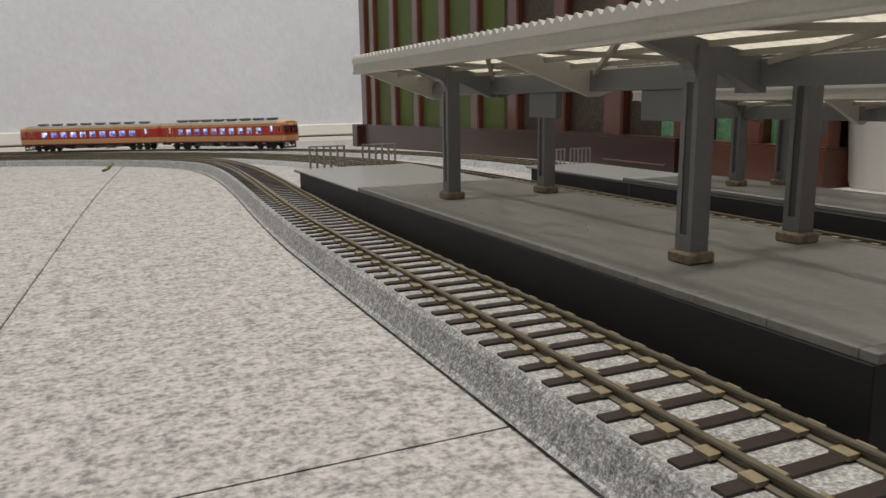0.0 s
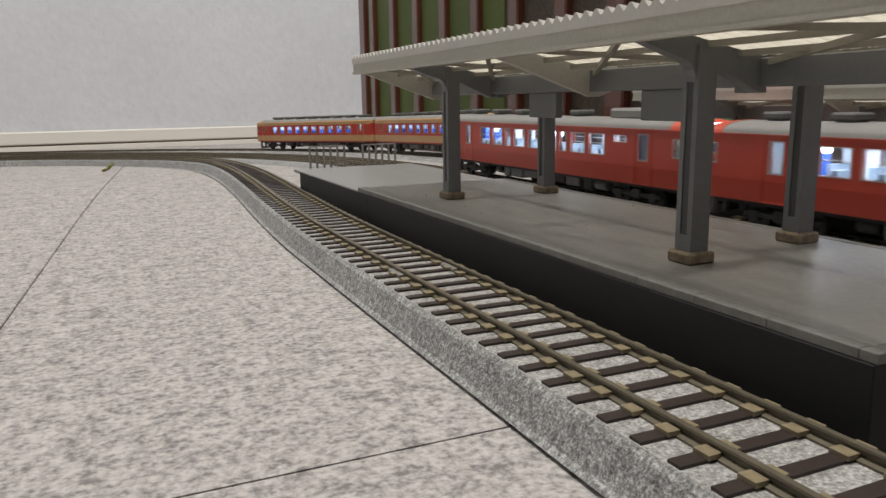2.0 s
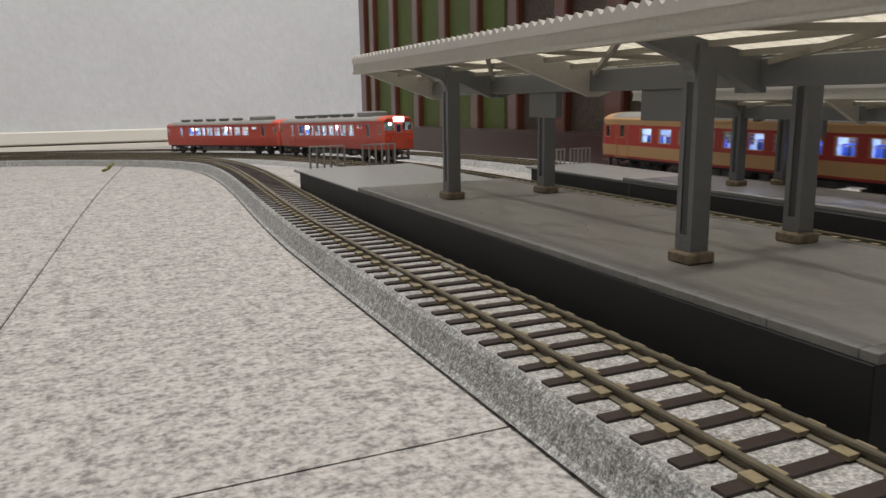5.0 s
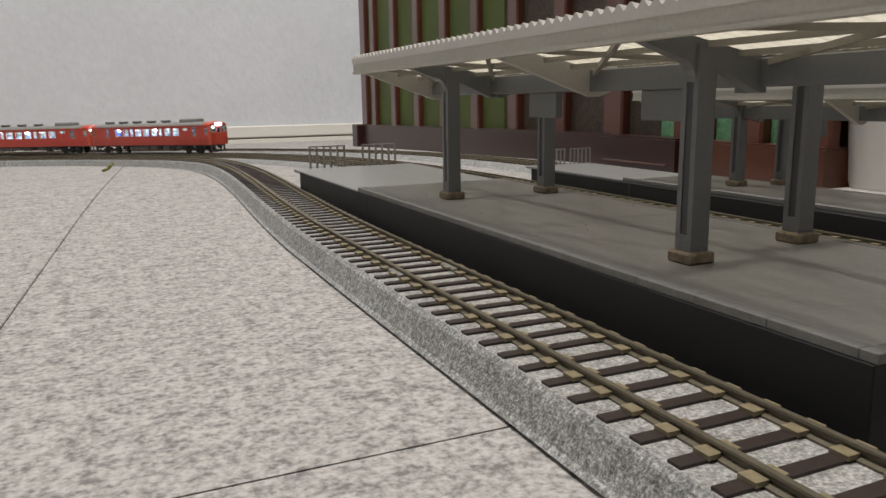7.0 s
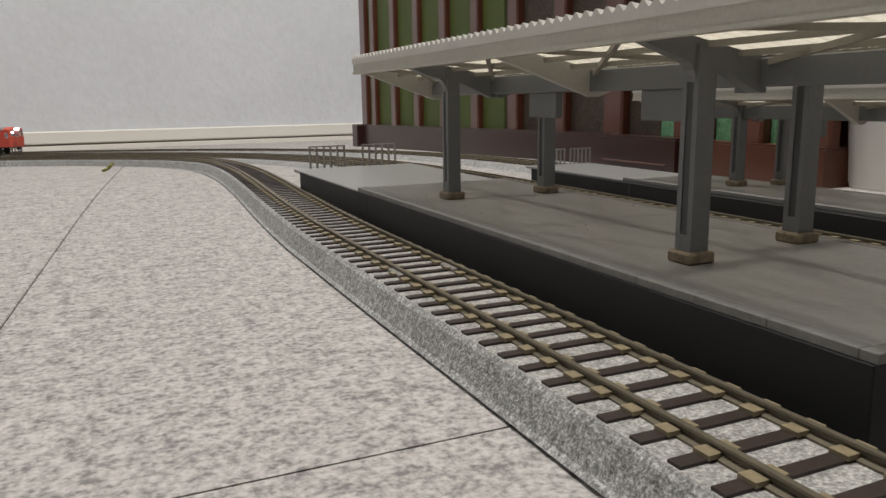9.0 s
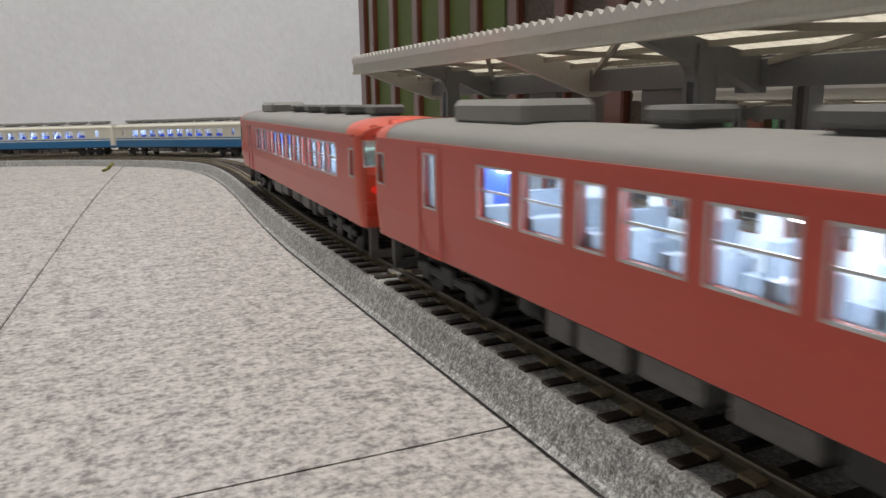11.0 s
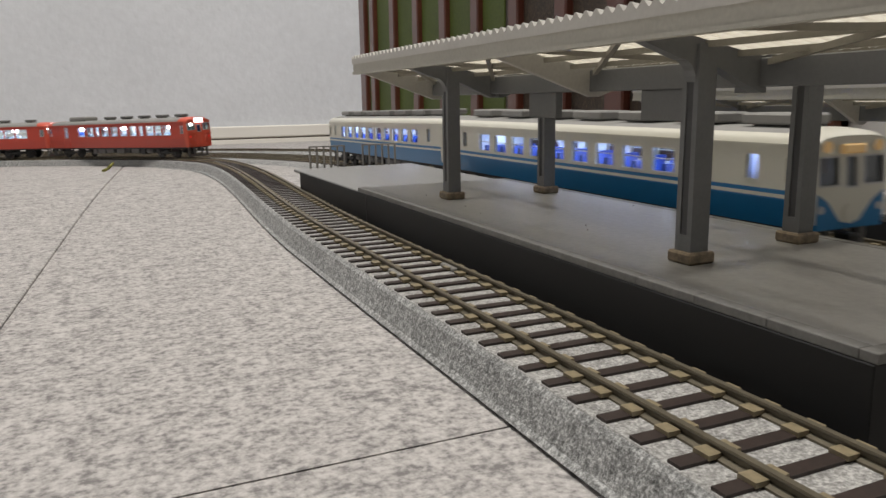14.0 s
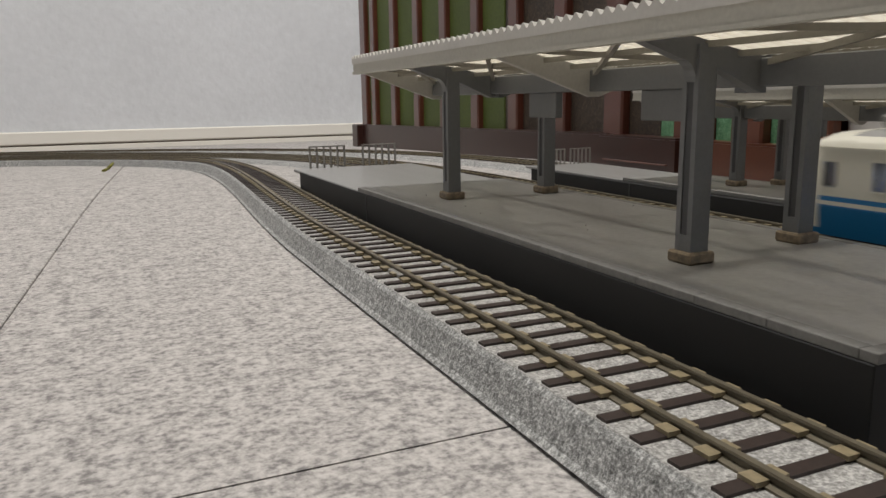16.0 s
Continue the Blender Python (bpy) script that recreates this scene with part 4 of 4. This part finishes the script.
    for y in (-0.094, 0.1085 if style == "red" and cooler < 0 else 0.094):
        box_part("bulkhead", "inside", car, -HW + 0.0013, HW - 0.0013, y - 0.0004, y + 0.0004, 0.0153, 0.0365)
    g = bmesh.new()
    y = -0.084
    while y < 0.086:
        for sx in (-1, 1):
            xa, xb = sorted((sx * 0.0040, sx * 0.0155))
            box(g, xa, xb, y - 0.0011, y + 0.0011, 0.0153, 0.0262 if style == "red" else 0.0274)
            box(g, xa, xb, y - 0.0050, y + 0.0050, 0.0153, 0.0205)
        y += 0.0184
    part("seats", g, "seat_pale" if style == "red" else "seat", car, "pale seats" if style == "red" else "blue seats")
    for y in v["doors"]:
        box_part("vestibule_screen", "seat", car, -0.0060, 0.0060, y - 0.0055, y + 0.0055, 0.0153, 0.0360)
    if style == "red":
        for c in (-1, 1):
            box_part("cab_bulkhead", "under", car, -HW + 0.0020, HW - 0.0020, c * 0.1165 - 0.0004, c * 0.1165 + 0.0004, 0.0153, 0.0365)
            box_part("gangway_blind", "seat", car, -0.0030, 0.0030, c * (HL - 0.0030) - 0.0003, c * (HL - 0.0030) + 0.0003, 0.0153, 0.0340)
            box_part("cab_lamp", "led_cab", car, -0.0110, 0.0110, c * 0.1215 - 0.0012, c * 0.1215 + 0.0012, 0.0360, 0.0365)
    # underfloor gear
    rnd = random.Random(3 if style == "red" else 5)
    g = bmesh.new()
    box(g, -HW + 0.004, HW - 0.004, -HL + 0.006, HL - 0.006, 0.0098, 0.0125)
    part("chassis", g, "under_d", car)
    y = -0.058
    while y < 0.056:
        ln = rnd.uniform(0.007, 0.017)
        for sx in (-1, 1):
            x = sx * rnd.uniform(0.0112, 0.0131)
            xa, xb = sorted((sx * 0.0045, x))
            if rnd.random() < 0.3:
                q = bmesh.new()
                cylinder(q, 0.0026, (x * 0.8, y, 0.0078), (x * 0.8, y + ln * 0.9, 0.0078), 12)
            else:
                q = box(bmesh.new(), xa, xb, y, y + ln * 0.88, rnd.uniform(0.0040, 0.0062), 0.0105, 0.0006)
            part("underfloor_box", q, "under" if rnd.random() < 0.75 else "under_d", car)
        y += ln + 0.0015
    for c in (-0.090, 0.090):
        bg = tagged(new("bogie"))
        bg.parent = car
        bg.location = (0, c, 0)
        for sx in (-1, 1):
            q = bmesh.new()
            box(q, sx * 0.0120 - 0.0008, sx * 0.0120 + 0.0008, -0.0190, 0.0190, 0.0052, 0.0076, 0.0005)
            for yy in (-0.0131, 0.0131):
                box(q, sx * 0.0120 - 0.0011, sx * 0.0120 + 0.0011, yy - 0.0026, yy + 0.0026, 0.0036, 0.0082, 0.0005)
            box(q, sx * 0.0120 - 0.0011, sx * 0.0120 + 0.0011, -0.0034, 0.0034, 0.0044, 0.0094, 0.0005)
            part("side_frame", q, "under_d", bg)
            for yy in (-0.0131, 0.0131):
                q = bmesh.new()
                cylinder(q, 0.0056, (sx * 0.0076, yy, 0.0056), (sx * 0.0100, yy, 0.0056), 18)
                part("wheel", q, "under_d", bg)
    # roof gear
    if style == "red":
        tops = [(cooler * (-0.104 + 0.0320 * i), 0.0052, 0.0054, 0.0034) for i in range(5)]
        tops.append((cooler * 0.078, 0.0165, 0.0088, 0.0046))
    elif style == "cream":
        tops = [(-0.096 + 0.0274 * i, 0.0070, 0.0062, 0.0036) for i in range(8)]
    else:
        tops = [(-0.103 + 0.0345 * i, 0.0112, 0.0082, 0.0044) for i in range(7)]
    for y, ly, lx, h in tops:
        big = ly > 0.015
        q = bmesh.new()
        box(q, -lx, lx, y - ly, y + ly, ZR + (-0.0010 if big else 0.0007), ZR + h, 0.0013 if big else 0.0007)
        part("roof_unit", q, {"red": "roof_grey" if big else "vent_dark", "cream": "vent_dark", "blue": "vent_grey"}[style], car)
        box_part("unit_foot", "under", car, -lx * 0.7, lx * 0.7, y - ly * 0.7, y + ly * 0.7, ZR - 0.0016, ZR + 0.0008)
    if style == "red":      # these bodies stand taller over their wheels
        for o in car.children_recursive:
            if o.data and o.parent.name.split(".")[0] != "bogie":
                o.data.transform(Matrix.Diagonal((1, 1, 1.035, 1)))
    return car


def copy_car(car):
    return copy_thing(car, Matrix.Identity(4))


red_near = build_car("red", "vermilion model railcar with grey roof and lit windows")
red_far = copy_car(red_near)
red_front = build_car("red", "vermilion model railcar with grey roof and lit windows", -1)
red_front_two = copy_car(red_front)
cream_lead = build_car("cream", "cream and red model railcar with grey roof vents")
cream_tail = copy_car(cream_lead)
blue_lead = build_car("blue", "white and blue model railcar with roof coolers")
blue_tail = copy_car(blue_lead)

build_track(T1, "front_track", -3.3, 2.6, roadbed_profile(), "model track on a grey gritty roadbed with brown sleepers", 110)
build_track(T2, "second_track", -3.3, 4.9, low_profile(), "model track behind the near platform", 0)
build_track(T3, "third_track", -3.3, 3.3, low_profile(), "model track beside the far platform", 60)
build_track(T4, "fourth_track", -3.3, 1.80, low_profile(), "model track behind the far platform", 0)


# ---------------------------------------------------------------- movement
def car_pose(line, s, turned):
    """A car on its two bogies at s - 0.09 and s + 0.09."""
    xa, ya, _ = line.at(s - 0.09)
    xb, yb, _ = line.at(s + 0.09)
    a, b = Vector((xa, ya, line.top(s - 0.09))), Vector((xb, yb, line.top(s + 0.09)))
    f = (b - a).normalized()
    if turned:
        f = -f
    side = f.cross(Vector((0, 0, 1))).normalized()
    up = side.cross(f)
    m = Matrix((side, f, up)).transposed().to_4x4()
    return Matrix.Translation((a + b) / 2) @ m


def along(points, t):
    """Distance along the line at t, from (seconds, metres) points."""
    for (t0, s0), (t1, s1) in zip(points, points[1:]):
        if t <= t1:
            break
    return s0 + (s1 - s0) * (t - t0) / (t1 - t0)


def run(line, points, plus_car, plus_turned, minus_car, minus_turned):
    half = 0.1345
    times = [0.25 * i for i in range(65)]
    walk(plus_car, [(t, car_pose(line, along(points, t) + half, plus_turned)) for t in times])
    walk(minus_car, [(t, car_pose(line, along(points, t) - half, minus_turned)) for t in times])


RUN_CREAM = [(0, 1.376), (0.5, 1.260), (1.0, 1.133), (1.5, 1.012), (2.5, 0.790), (3.5, 0.562), (16, -2.60)]
RUN_RED = [(0, -0.155), (0.5, -0.055), (0.9, 0.025), (1.5, 0.151), (2.0, 0.257), (2.5, 0.367), (3.0, 0.490), (3.5, 0.600), (4.0, 0.722), (4.2, 0.772),
           (6.3, 1.211), (7.0, 1.374), (7.8, 1.551), (8.5, 1.701), (9.0, 1.801), (11.0, 2.20), (13.0, 2.46), (16, 2.50)]
RUN_FRONT = [(0, -2.76), (11.5, 0.339), (11.8, 0.425), (12.0, 0.485), (12.5, 0.638), (13, 0.811), (13.6, 0.997), (14.2, 1.173), (14.8, 1.313), (15.4, 1.433), (16, 1.573)]
RUN_BLUE = [(0, 4.09), (9.2, 1.678), (11.3, 1.097), (11.8, 0.980), (12, 0.925), (12.5, 0.799), (13, 0.679), (13.6, 0.527), (14.2, 0.374), (14.8, 0.225), (15.4, 0.073), (16, -0.104)]


def motions():
    run(T4, RUN_CREAM, cream_tail, False, cream_lead, True)
    run(T3, RUN_RED, red_far, True, red_near, True)
    run(T1, RUN_FRONT, red_front_two, True, red_front, True)
    run(T2, RUN_BLUE, blue_tail, False, blue_lead, True)


motions()
